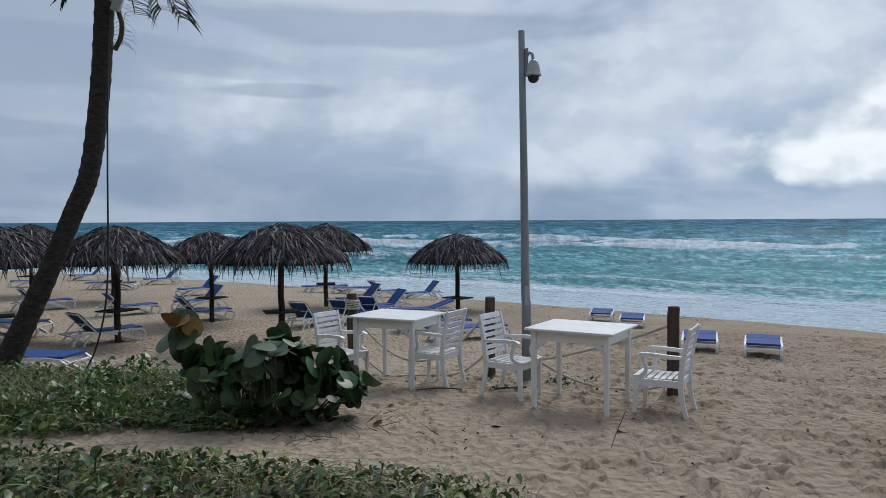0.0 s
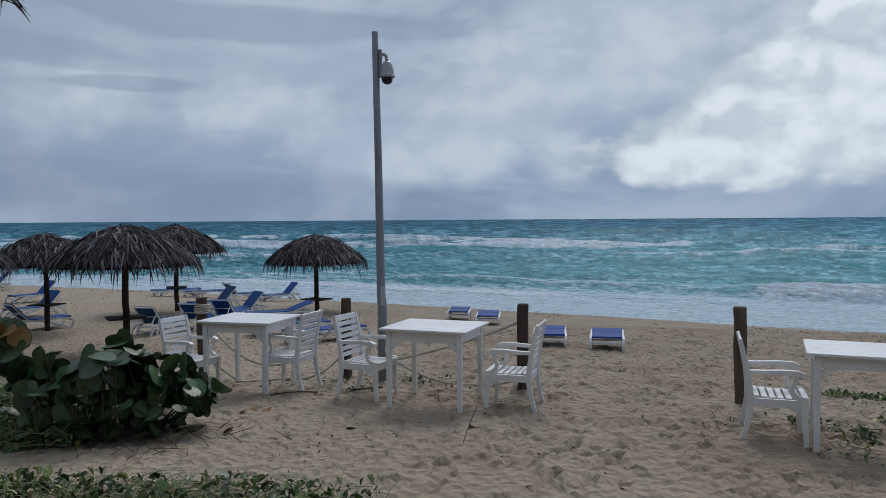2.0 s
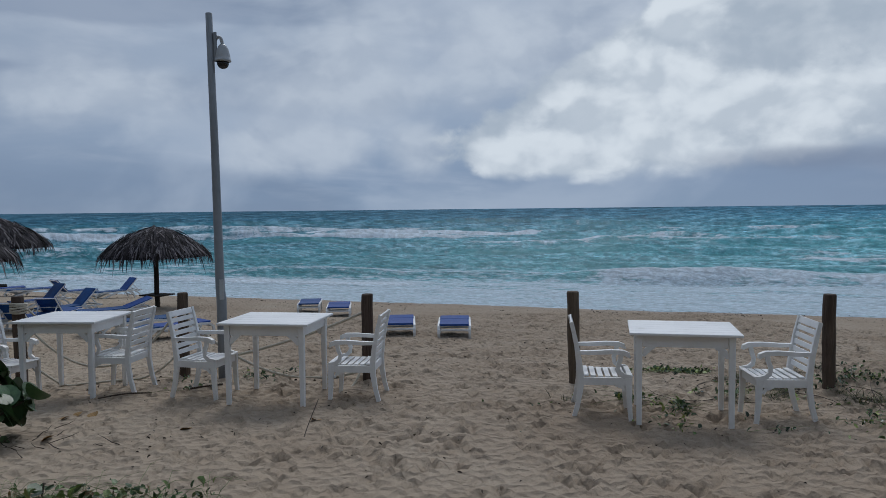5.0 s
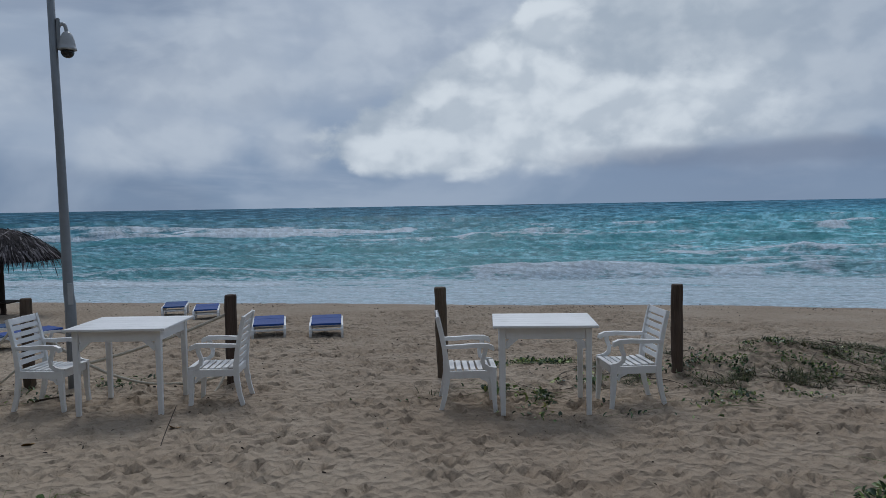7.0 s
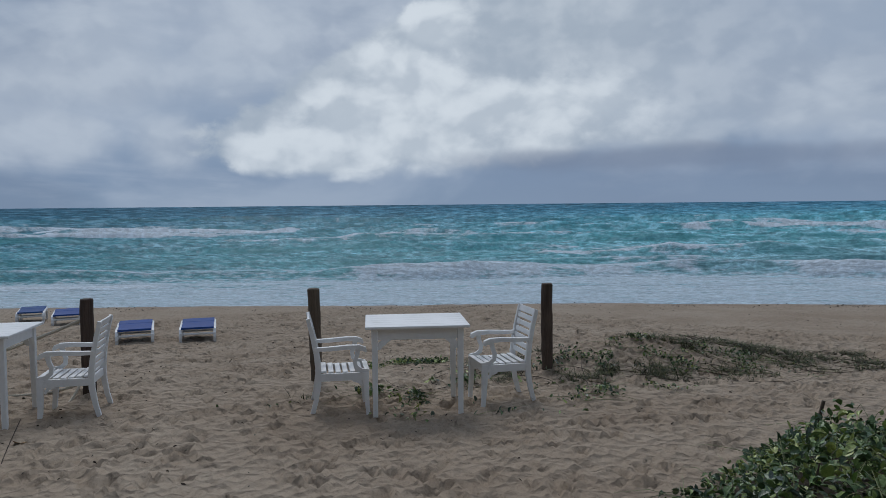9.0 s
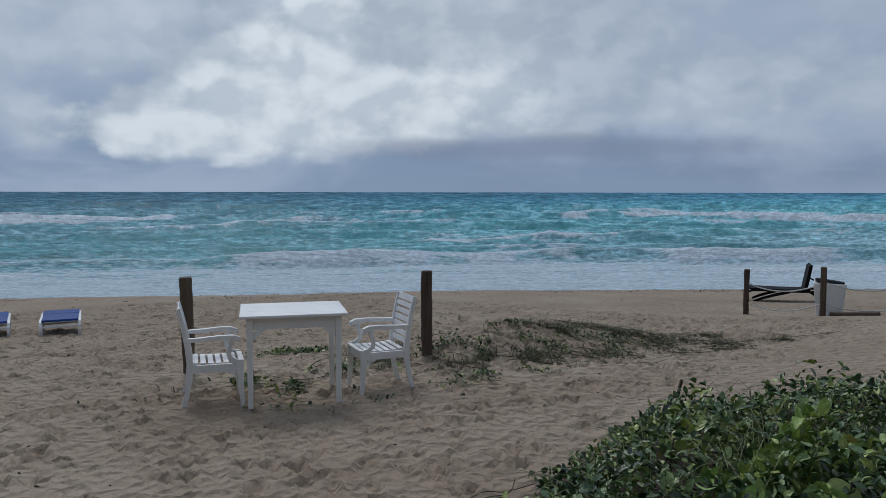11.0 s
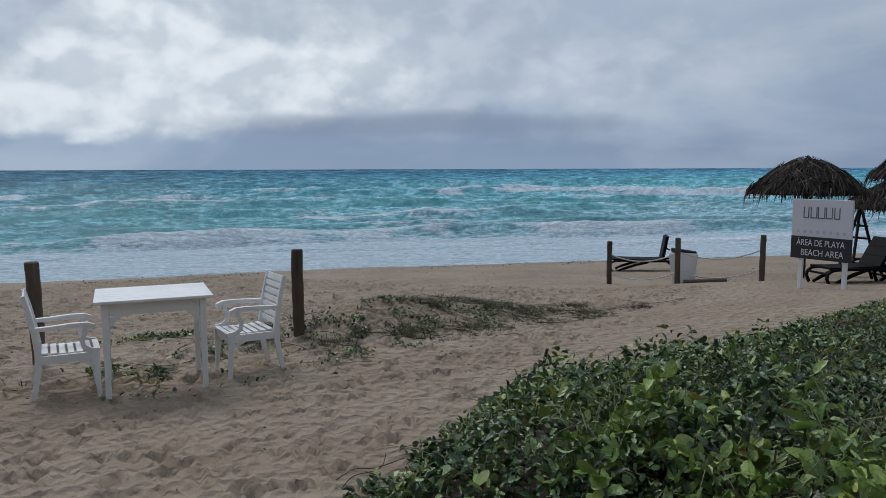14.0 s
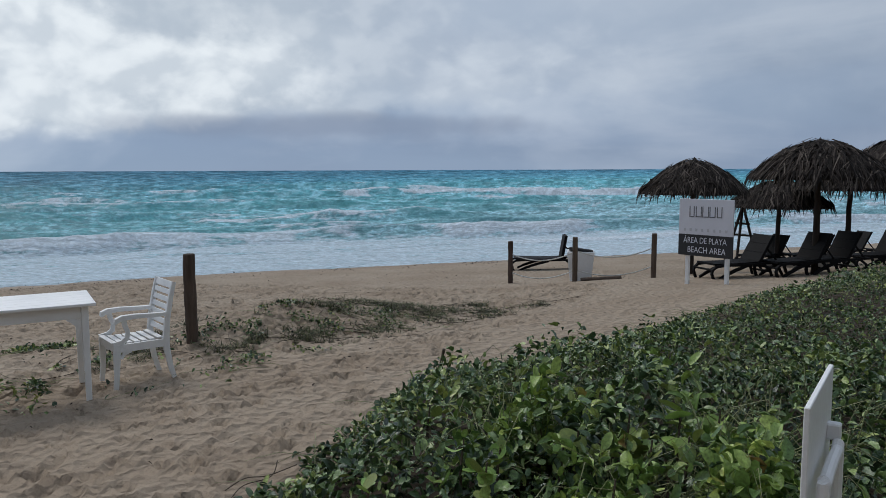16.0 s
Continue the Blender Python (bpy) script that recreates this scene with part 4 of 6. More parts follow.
def make_table():
    t = thing("beach_table", "square white-painted wooden table with bracketed legs in sand", "table", "beach dining tables")
    for k in range(6):
        bm = bmesh.new()
        box(bm, (0.90, 0.1392, 0.021), (0, -0.35 + k * 0.14, 0.7395), bevel=0.003)
        part("top_board", bm, WHITE, t)
    for sx in (-1, 1):
        for sy in (-1, 1):
            bm = bmesh.new()
            vs = bmesh.ops.create_cube(bm, size=1)["verts"]
            for v in vs:
                w = 0.054 if v.co.z > 0 else 0.042
                v.co = Vector((sx * 0.37 + v.co.x * w, sy * 0.345 + v.co.y * w, 0.36 + v.co.z * 0.724))
            bmesh.ops.bevel(bm, geom=bm.edges[:], offset=0.004, segments=1, affect="EDGES")
            part("leg", bm, WHITE, t)
            bm = bmesh.new()
            ribbon(bm, [(sx * 0.335, 0.555, 0.02), (sx * 0.318, 0.595, 0.05), (sx * 0.275, 0.628, 0.045), (sx * 0.235, 0.637, 0.012)], sy * 0.345 - 0.012, sy * 0.345 + 0.012)
            part("bracket", bm, WHITE, t)
    for sy in (-1, 1):
        bm = bmesh.new()
        box(bm, (0.68, 0.026, 0.088), (0, sy * 0.345, 0.678), bevel=0.003)
        part("apron", bm, WHITE, t)
        bm = bmesh.new()
        box(bm, (0.026, 0.63, 0.088), (sy * 0.37, 0, 0.678), bevel=0.003)
        part("apron", bm, WHITE, t)
    return t


TABLES = [(1.36, 7.34, -31.1), (4.465, 5.185, -34.2), (-0.54, 8.73, -25.8)]
CHAIRS = [(2.05, 6.98, 151.7, 0.035), (0.73, 7.81, -35.3, 0.01), (3.92, 5.55, -29.5, 0.03), (5.14, 4.825, 154.3, 0.015), (-0.10, 8.50, 151.0, -0.005), (-1.22, 9.05, -34.5, -0.005)]


def settle(x, y, turn, sink=-0.005):
    return pose(x, y, ground_z(x, y, sink), 0, 0, turn)


table, chair = make_table(), make_chair()
for k, row in enumerate(TABLES):
    ob = copy_thing(table, Matrix()) if k else table
    ob.matrix_basis = settle(*row) @ Matrix.Diagonal(((0.99, 0.925, 1.045, 1), (0.99, 0.875, 1.045, 1), (0.99, 0.95, 1.085, 1))[k])
for k, row in enumerate(CHAIRS):
    ob = copy_thing(chair, Matrix()) if k else chair
    ob.matrix_basis = settle(*row) @ Matrix.Diagonal((0.80, 0.82, 0.91, 1))



# ---- posts and ropes ----
def make_post(x, y, high, r, lean, label, group):
    bm = bmesh.new()
    z = ground_z(x, y)
    rnd = random.Random(int(x * 100))
    pts, rad = [], []
    for k in range(9):
        h = high * k / 8
        pts.append((x + lean[0] * h + rnd.uniform(-0.004, 0.004), y + lean[1] * h + rnd.uniform(-0.004, 0.004), z - 0.2 + (h + 0.2 if k else 0)))
        rad.append(r * rnd.uniform(0.95, 1.04))
    pts.append((pts[-1][0], pts[-1][1], pts[-1][2] + 0.012))
    rad.append(r * 0.86)
    tube(bm, pts, rad, 14)
    return tagged(part("wooden_post", bm, POSTWOOD, smooth_=False), label, "post", group)


for x, y, high, r, lean in ((2.34, 7.58, 0.93, 0.062, (0, 0)), (4.28, 6.62, 0.96, 0.062, (-0.02, 0.01)), (6.32, 5.30, 0.92, 0.062, (-0.005, 0)), (0.56, 8.95, 0.95, 0.06, (0, 0)), (-1.17, 9.65, 1.10, 0.068, (-0.02, 0))):
    make_post(x, y, high, r, lean, "weathered round wooden post set upright in the sand", "posts by the tables")
FAR_POSTS = ((14.96, 4.98, 0.88), (14.78, 3.58, 0.89), (15.48, 2.20, 0.88))
for x, y, high in FAR_POSTS:
    make_post(x, y, high, 0.052, (0, 0), "dark wooden fence post joined by white rope", "rope fence posts")


def make_rope(pts, r, label, mat=ROPE):
    bm = bmesh.new()
    tube(bm, smooth_path(pts, 8), r, 6)
    tagged(part("rope", bm, mat, smooth_=True), label, "rope", "ropes between posts")


def sagging(a, b, za, zb, sag, n=8):
    pts = []
    for k in range(n + 1):
        t = k / n
        x, y = a[0] + (b[0] - a[0]) * t, a[1] + (b[1] - a[1]) * t
        z = max(za + (zb - za) * t - sag * 4 * t * (1 - t), ground_z(x, y, -0.012))
        pts.append((x, y, z))
    return pts


SLACK = "slack beige rope sagging from post to post onto sand"
make_rope(sagging((2.32, 7.68), (0.60, 8.92), 0.80, 0.16, 0.07), 0.017, SLACK)
make_rope(sagging((2.30, 7.62), (0.56, 8.88), 0.20, 0.74, 0.34), 0.016, SLACK)
make_rope(sagging((0.54, 9.0), (-1.15, 9.6), 0.82, 0.70, 0.62), 0.014, SLACK)
make_rope(sagging((0.50, 8.9), (-1.12, 9.55), 0.30, 0.25, 0.42), 0.013, SLACK)
make_rope(smooth_path([(2.30, 7.6, 0.30), (2.15, 7.45, 0.10), (1.9, 7.35, 0.02), (1.5, 7.95, 0.015), (1.1, 8.3, 0.02), (0.75, 8.55, 0.015), (0.5, 8.8, 0.02)], 3), 0.012, "loose beige rope lying on the sand")
# hank of rope wound on the far post
bm = bmesh.new()
for k in range(5):
    tube(bm, [(-1.18 + 0.085 * math.cos(a), 9.65 + 0.085 * math.sin(a), 0.78 + k * 0.022 + 0.01 * math.sin(a + k)) for a in [i * math.pi / 7 for i in range(15)]], 0.013, 6)
tube(bm, smooth_path([(-1.08, 9.62, 0.80), (-0.96, 9.55, 0.70), (-0.86, 9.5, 0.74), (-0.72, 9.45, 0.62), (-0.62, 9.4, 0.66)]), 0.013, 6)
tagged(part("rope_hank", bm, ROPE, smooth_=True), "hank of beige rope wound round a wooden post", "rope", "ropes between posts")
WHITE_ROPE = "thin white rope hanging between the fence posts"
for i in (0, 1):
    a, b = FAR_POSTS[i][:2], FAR_POSTS[i + 1][:2]
    za, zb = ground_z(*a), ground_z(*b)
    make_rope(sagging(a, b, za + 0.64, zb + 0.62, 0.16), 0.012, WHITE_ROPE, WHITEROPE)
    make_rope(sagging(a, b, za + 0.26, zb + 0.26, 0.15), 0.012, WHITE_ROPE, WHITEROPE)


# ---- lamp pole with the dome camera ----
def make_pole():
    x, y = 0.945, 8.50
    z = ground_z(x, y)
    p = thing("camera_pole", "tall grey painted steel pole carrying a dome camera", "pole")
    p.matrix_basis = pose(x, y, z)
    bm = bmesh.new()
    tube(bm, [(0, 0, -0.2), (0, 0, 0.9), (-0.01, 0, 1.0), (-0.028, 0, 2.6), (-0.052, 0, 3.98), (-0.052, 0, 3.985)], [0.054, 0.054, 0.050, 0.042, 0.036, 0.031], 16)
    part("shaft", bm, STEEL, p, smooth_=True)
    bm = bmesh.new()
    box(bm, (0.05, 0.02, 0.22), (0.0, -0.056, 1.0), bevel=0.004)
    part("hatch", bm, HOUSING, p, "pale cover plate")
    bm = bmesh.new()
    box(bm, (0.035, 0.07, 0.30), (0.002, -0.015, 3.63), bevel=0.006)
    part("bracket", bm, STEEL, p, "dark mounting bracket")
    bm = bmesh.new()
    tube(bm, smooth_path([(0.0, -0.02, 3.68), (0.025, -0.03, 3.725), (0.062, -0.04, 3.715), (0.078, -0.04, 3.64)]), 0.018, 10)
    part("arm", bm, HOUSING, p, smooth_=True)
    d = bpy.data.objects.new("dome_camera", None)
    scene.collection.objects.link(d)
    d.parent = p
    d.matrix_basis = pose(0.078, -0.04, 3.455) @ Matrix.Diagonal((0.86, 0.86, 0.72, 1))
    bm = bmesh.new()
    lathe(bm, [(0.035, 0.27), (0.05, 0.25), (0.075, 0.19), (0.092, 0.10), (0.097, 0.05), (0.103, 0.045), (0.103, 0.02), (0.085, 0.015)], 20)
    part("housing", bm, HOUSING, d, "grey plastic hood", smooth_=True)
    bm = bmesh.new()
    lathe(bm, [(0.075, 0.02), (0.074, -0.02), (0.064, -0.05), (0.045, -0.075), (0.02, -0.088), (0.002, -0.09)], 20)
    part("dome", bm, DOME, d, "smoked dark dome", smooth_=True)


make_pole()


# ---- thatched umbrellas ----
def make_umbrella(seed, mat, r=1.22, apex=2.16, rim=1.53, label="", group="", ragged=1.0, shelf=True):
    rng = np.random.default_rng(seed)
    o = thing("thatched_umbrella", label, "beach umbrella", group)
    bm = bmesh.new()
    rnd = random.Random(seed)
    n = 10
    tube(bm, [(rnd.uniform(-0.012, 0.012), rnd.uniform(-0.012, 0.012), -0.3 + (apex + 0.25) * k / n) for k in range(n + 1)], [0.062 - 0.012 * k / n for k in range(n + 1)], 12)
    part("pole", bm, POLEWOOD, o, "dark weathered round pole", smooth_=True)

    def top(q):
        return apex - (apex - rim) * (0.22 * q + 0.78 * q ** 2.1)
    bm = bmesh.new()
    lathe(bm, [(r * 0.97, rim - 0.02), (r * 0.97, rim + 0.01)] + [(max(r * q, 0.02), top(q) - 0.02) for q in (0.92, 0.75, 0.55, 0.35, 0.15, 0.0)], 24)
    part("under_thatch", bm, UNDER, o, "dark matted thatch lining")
    for k in range(8):
        a = math.pi * k / 4 + 0.2
        bm = bmesh.new()
        tube(bm, [(0.05 * math.cos(a), 0.05 * math.sin(a), apex - 0.12), (r * 0.5 * math.cos(a), r * 0.5 * math.sin(a), top(0.5) - 0.06), (r * 0.96 * math.cos(a), r * 0.96 * math.sin(a), rim - 0.05)], 0.018, 6)
        part("rib", bm, POLEWOOD, o)
    # overlapping blades of dried palm in rings, hanging over the rim
    V, F = [], []
    rings = 9
    for ring in range(rings):
        q0 = ring / rings
        count = int(120 + 560 * q0)
        for _ in range(count):
            a = rng.uniform(0, 2 * math.pi)
            q = max(q0 + rng.uniform(-0.07, 0.05), 0.0)
            ln_ = rng.uniform(0.16, 0.42) * (1.0 if ring < rings - 2 else 0.85) * (1.5 if ring == rings - 1 and rng.random() < 0.09 * ragged else 1.0)
            wd = rng.uniform(0.005, 0.017)
            twist = rng.normal(0, 0.42 * ragged)
            lift = rng.uniform(0.0, 0.05) + (rng.uniform(0, 0.06) if rng.random() < 0.10 * ragged else 0)
            base = len(V)
            steps = 3
            px, py = r * q * math.cos(a), r * q * math.sin(a)
            da = a + twist
            dx, dy = math.cos(da), math.sin(da)
            sx, sy = -dy, dx
            tilt = rng.uniform(-0.6, 0.6)
            droop = 0.0
            for k in range(steps + 1):
                t = ln_ * k / steps
                x, y = px + dx * t, py + dy * t
                rr = math.hypot(x, y) / r
                z = top(min(rr, 1.0)) + lift * (1 - 0.4 * k / steps)
                if rr > 1.0:
                    over = (rr - 1.0) * r
                    x, y = x / rr * (1 + (rr - 1) * 0.38), y / rr * (1 + (rr - 1) * 0.38)
                    droop = over * rng.uniform(0.95, 1.3)
                    z = rim + lift - droop
                w = wd * (1.0, 1.0, 0.8, 0.12)[k]
                V += [(x - sx * w, y - sy * w, z - tilt * w), (x + sx * w, y + sy * w, z + tilt * w)]
                if k:
                    i = base + 2 * k
                    F.append((i - 2, i - 1, i + 1, i))
    me = bpy.data.meshes.new("thatch")
    me.from_pydata(V, [], F)
    me.materials.append(mat)
    th = new("thatch", me)
    th.parent = o
    th["label"] = "layered dried palm-leaf thatch with a ragged fringe"
    if shelf:
        bm = bmesh.new()
        box(bm, (0.62, 0.50, 0.028), (0, 0, 0.62), (0, 0, 20 * seed), bevel=0.006)
        part("shelf", bm, POLEWOOD, o, "small dark wooden drinks shelf")
    return o


GREY_LABEL = "weathered grey palm-thatched beach umbrella on a wooden pole"
DARK_LABEL = "dark brown palm-thatched beach umbrella on a wooden pole"
pale = [make_umbrella(3 + k, THATCH, label=GREY_LABEL, group="grey thatched umbrellas", ragged=1.0 + 0.3 * k) for k in range(2)]
dark = [make_umbrella(13 + k, DARKTHATCH, 1.22, 2.42, 1.76, DARK_LABEL, "dark thatched umbrellas", 1.5, shelf=False) for k in range(2)]
PALE_AT = [(-6.32, 14.45, 1.03, 10), (-5.50, 17.70, 0.97, 80), (-3.12, 14.35, 1.06, 140), (-3.40, 21.6, 1.08, 200), (0.41, 21.4, 1.15, 260, 1.0, 0.36),
           (-10.0, 22.6, 1.0, 30), (-13.3, 24.1, 1.05, 120), (-8.3, 13.8, 1.04, 310, 1.0, 0.22), (-11.6, 18.2, 1.05, 60)]
DARK_AT = [(17.7, 1.77, 0.93, 20, 1.10, 0.0), (15.75, -0.62, 0.99, 100), (21.1, 0.10, 1.0, 190, 0.95, 0.20), (20.6, -1.42, 1.04, 250), (17.5, -2.25, 1.05, 310)]
for models, rows in ((pale, PALE_AT), (dark, DARK_AT)):
    for k, (x, y, size, turn, *flat_) in enumerate(rows):
        ob = models[k % 2] if k < 2 else copy_thing(models[k % 2], Matrix())
        ob.matrix_basis = pose(x, y, ground_z(x, y) - (flat_[1] if flat_ else 0.0), 0, 0, turn) @ Matrix.Diagonal((size, size, size * (flat_[0] if flat_ else 1.0), 1))


# ---- sun loungers ----
def make_lounger(raise_deg, frame_mat, sling_mat, label, group, category="sun lounger"):
    """Foot at +x, head at -x."""
    o = thing("sun_lounger", label, category, group)
    hinge, seat = -0.28, 0.33
    for sy in (-1, 1):
        y = sy * 0.30
        bm = bmesh.new()
        ribbon(bm, [(-0.92, seat, 0.045), (-0.5, seat + 0.005, 0.05), (0.1, seat - 0.01, 0.055), (0.62, seat, 0.06), (0.85, seat - 0.02, 0.055), (0.945, seat - 0.09, 0.05), (0.965, 0.16, 0.045), (0.90, 0.0, 0.05)], y - 0.025, y + 0.025)
        part("side_rail", bm, frame_mat, o)
        bm = bmesh.new()
        ribbon(bm, [(0.05, seat - 0.03, 0.06), (0.35, seat - 0.12, 0.075), (0.62, 0.10, 0.07), (0.80, 0.0, 0.05)], y - 0.02, y + 0.02)
        part("foot_leg", bm, frame_mat, o)
        bm = bmesh.new()
        ribbon(bm, [(-0.38, seat - 0.02, 0.05), (-0.56, 0.16, 0.045), (-0.62, 0.0, 0.045)], y - 0.02, y + 0.02)
        part("head_leg", bm, frame_mat, o)
        bm = bmesh.new()
        ribbon(bm, [(-0.62, seat - 0.01, 0.045), (-0.80, 0.2, 0.045), (-0.92, 0.0, 0.045)], y - 0.02, y + 0.02)
        part("head_leg", bm, frame_mat, o)
    for x, z in ((0.93, 0.24), (-0.9, seat), (-0.6, 0.13)):
        bm = bmesh.new()
        box(bm, (0.04, 0.60, 0.045), (x, 0, z), bevel=0.008)
        part("cross_bar", bm, frame_mat, o)
    bm = bmesh.new()
    ribbon(bm, [(hinge + 0.01 + k * 0.1165, seat + 0.032 - 0.014 * math.sin(math.pi * k / 10), 0.045) for k in range(11)], -0.285, 0.285)
    part("seat_pad", bm, sling_mat, o)
    a = radians(raise_deg)
    bk = bpy.data.objects.new("backrest", None)
    scene.collection.objects.link(bk)
    bk.parent = o
    bk.matrix_basis = pose(hinge, 0, seat + 0.02, 0, raise_deg, 0)
    bm = bmesh.new()
    for k in range(3):
        box(bm, (0.2296, 0.59, 0.05), (-0.125 - k * 0.23, 0, 0.012), bevel=0.004)
    part("back_pad", bm, sling_mat, bk)
    for sy in (-1, 1):
        bm = bmesh.new()
        box(bm, (0.72, 0.035, 0.04), (-0.36, sy * 0.285, -0.012), bevel=0.008)
        part("back_rail", bm, frame_mat, bk)
    for x in (-0.70, -0.30):
        bm = bmesh.new()
        box(bm, (0.03, 0.54, 0.03), (x, 0, -0.022), bevel=0.006)
        part("back_bar", bm, frame_mat, bk)
    if raise_deg > 15:
        for sy in (-1, 1):
            tx, tz = hinge - 0.42 * math.cos(a), seat + 0.40 * math.sin(a)
            bm = bmesh.new()
            ribbon(bm, [(tx, tz, 0.028), (-0.80, seat + 0.01, 0.028)], sy * 0.25 - 0.012, sy * 0.25 + 0.012)
            part("prop", bm, frame_mat, o)
    return o


GROUP = "blue sun loungers"
up = make_lounger(50, PLASTIC, BLUE, "white plastic sun lounger, blue sling, backrest raised", GROUP)
low = make_lounger(24, PLASTIC, BLUE, "white plastic sun lounger, blue sling, backrest half raised", GROUP)
flat = make_lounger(0, PLASTIC, BLUE, "white plastic sun lounger with blue sling lying flat", GROUP)
black = make_lounger(60, BLACK, BLACK, "black resin sun lounger with its backrest raised", "black sun loungers")


def lay(model, rows, size, flatten):
    for k, (x, y, turn) in enumerate(rows):
        m = pose(x, y, ground_z(x, y, 0.01), 0, 0, turn) @ Matrix.Diagonal((size, size, size * flatten, 1))
        if k == 0:
            model.matrix_basis = m
        else:
            copy_thing(model, m).matrix_basis = m


lay(up, [(-6.6, 14.4, 52), (-8.05, 19.0, 46), (-5.85, 18.0, 42), (-6.75, 20.75, 228), (-8.12, 24.9, 226), (-11.1, 29.5, 218), (-14.9, 31.3, 218),
         (-10.75, 20.0, 46), (-12.5, 19.4, 46), (-3.05, 17.1, 68), (-2.25, 17.8, 66), (-1.7, 18.7, 70), (-2.45, 21.9, 212), (-1.6, 19.9, 210), (-2.0, 25.7, 30), (-0.75, 25.9, 206), (-15.2, 27.6, 200)], 0.78, 0.90)
lay(low, [(-0.55, 18.9, 194)], 0.88, 0.8)
lay(flat, [(-5.62, 9.87, -8), (-8.75, 14.85, -4), (0.5, 15.2, 25), (-4.3, 27.3, 15), (-0.2, 16.4, 12), (-11.9, 26.8, 6), (-3.2, 27.2, 185)], 0.88, 0.84)
# short ones, their heads let down into the sand
short = make_lounger(0, PLASTIC, BLUE, "short white plastic lounger with blue sling lying flat", GROUP)
for k, (x, y, turn) in enumerate([(5.21, 12.13, -113), (4.32, 12.55, -109), (4.46, 17.6, -106), (4.06, 19.1, -106)]):
    m = pose(x, y, ground_z(x, y, 0.01), 0, 0, turn) @ Matrix.Diagonal((0.55, 0.88, 0.72, 1))
    ob = copy_thing(short, m) if k else short
    ob.matrix_basis = m
lay(black, [(14.85, 0.60, 134), (15.45, -0.35, 138), (16.0, -0.85, 136), (17.4, -1.75, 134), (23.3, -1.6, 130), (23.2, -2.7, 130), (21.0, 0.35, 140), (21.3, -0.65, 136), (18.6, -2.5, 132)], 0.82, 0.94)

upright = make_lounger(82, BLACK, BLACK, "black resin sun lounger with its backrest set upright", "black sun loungers")
lay(upright, [(18.9, 5.35, 112)], 1.02, 0.82)


# ---- sign, bin and board by the rope fence ----
def make_sign():
    l, r = Vector((13.18, 1.43)), Vector((12.77, 0.58))
    mid, d = (l + r) / 2, (r - l)
    width = d.length
    turn = math.degrees(math.atan2(d.y, d.x))
    z = ground_z(mid.x, mid.y)
    s = thing("beach_sign", "white and black beach area sign board on two white posts", "sign")
    s.matrix_basis = pose(mid.x, mid.y, z, 0, 0, turn)
    for x in (-0.33, 0.36):
        bm = bmesh.new()
        box(bm, (0.06, 0.05, 0.9), (x, 0.045, 0.30), bevel=0.004)
        part("leg", bm, WHITE, s)
    low_, split, high = 0.49 - z, 0.83 - z, 1.395 - z
    bm = bmesh.new()
    box(bm, (width, 0.03, high - split), (0, 0, (split + high) / 2), bevel=0.003)
    w = part("white_panel", bm, SIGNWHITE, s, "white upper sign panel")
    bm = bmesh.new()
    box(bm, (width, 0.034, split - low_), (0, -0.001, (split + low_) / 2), bevel=0.003)
    b = part("black_panel", bm, SIGNBLACK, s, "black lower sign panel with white lettering")

    def letters(text, size, x, zc, wanted):
        cu = bpy.data.curves.new("lettering", "FONT")
        cu.body, cu.size, cu.align_x, cu.align_y, cu.extrude = text, size, "CENTER", "CENTER", 0.001
        tmp = bpy.data.objects.new("tmp", cu)
        scene.collection.objects.link(tmp)
        bpy.context.view_layer.update()
        me = bpy.data.meshes.new_from_object(tmp)
        k = wanted / max(tmp.dimensions.x, 0.01)
        bpy.data.objects.remove(tmp)
        bpy.data.curves.remove(cu)
        me.materials.append(SIGNWHITE)
        ob = new("lettering", me)
        ob.parent = b
        ob.matrix_basis = pose(x, -0.0205, zc, 90) @ Matrix.Diagonal((k, 1, 1, 1))

    letters("ÁREA DE PLAYA", 0.135, 0.0, low_ + 0.245, width * 0.80)
    letters("BEACH AREA", 0.135, 0.03, low_ + 0.095, width * 0.70)
    # plain shapes for the mark and its small line
    bm = bmesh.new()
    for k, wd in enumerate((0.075, 0.09, 0.10, 0.09, 0.075)):
        x = -0.24 + k * 0.12
        for sx in (-1, 1):
            box(bm, (0.013, 0.004, 0.17), (x + sx * wd / 2, -0.017, high - 0.20))
        box(bm, (wd, 0.004, 0.014), (x, -0.0175, high - 0.278))
    part("mark", bm, SIGNGREY, w, "row of thin grey open rectangles")
    for k in range(8):
        bm = bmesh.new()
        box(bm, (0.035, 0.004, 0.045), (-0.36 + k * 0.103, -0.017, high - 0.49))
        part("pale_bar", bm, SIGNPALE, w, "pale grey bar" if k == 0 else "")


make_sign()


def make_bin():
    x, y = 15.85, 3.75
    o = thing("waste_bin", "square white waste bin with a dark lid on sand", "bin")
    o.matrix_basis = pose(x, y, ground_z(x, y), 0, 0, 15)
    bm = bmesh.new()
    vs = bmesh.ops.create_cube(bm, size=1)["verts"]
    for v in vs:
        k = 0.56 if v.co.z > 0 else 0.42
        v.co = Vector((v.co.x * k, v.co.y * k, 0.31 + v.co.z * 0.66))
    bmesh.ops.bevel(bm, geom=bm.edges[:], offset=0.015, segments=1, affect="EDGES")
    part("body", bm, PLASTIC, o)
    bm = bmesh.new()
    box(bm, (0.50, 0.50, 0.06), (0, 0, 0.65), (7, 9, 0), bevel=0.02)
    part("lid", bm, SIGNBLACK, o, "dark sunken lid")


make_bin()


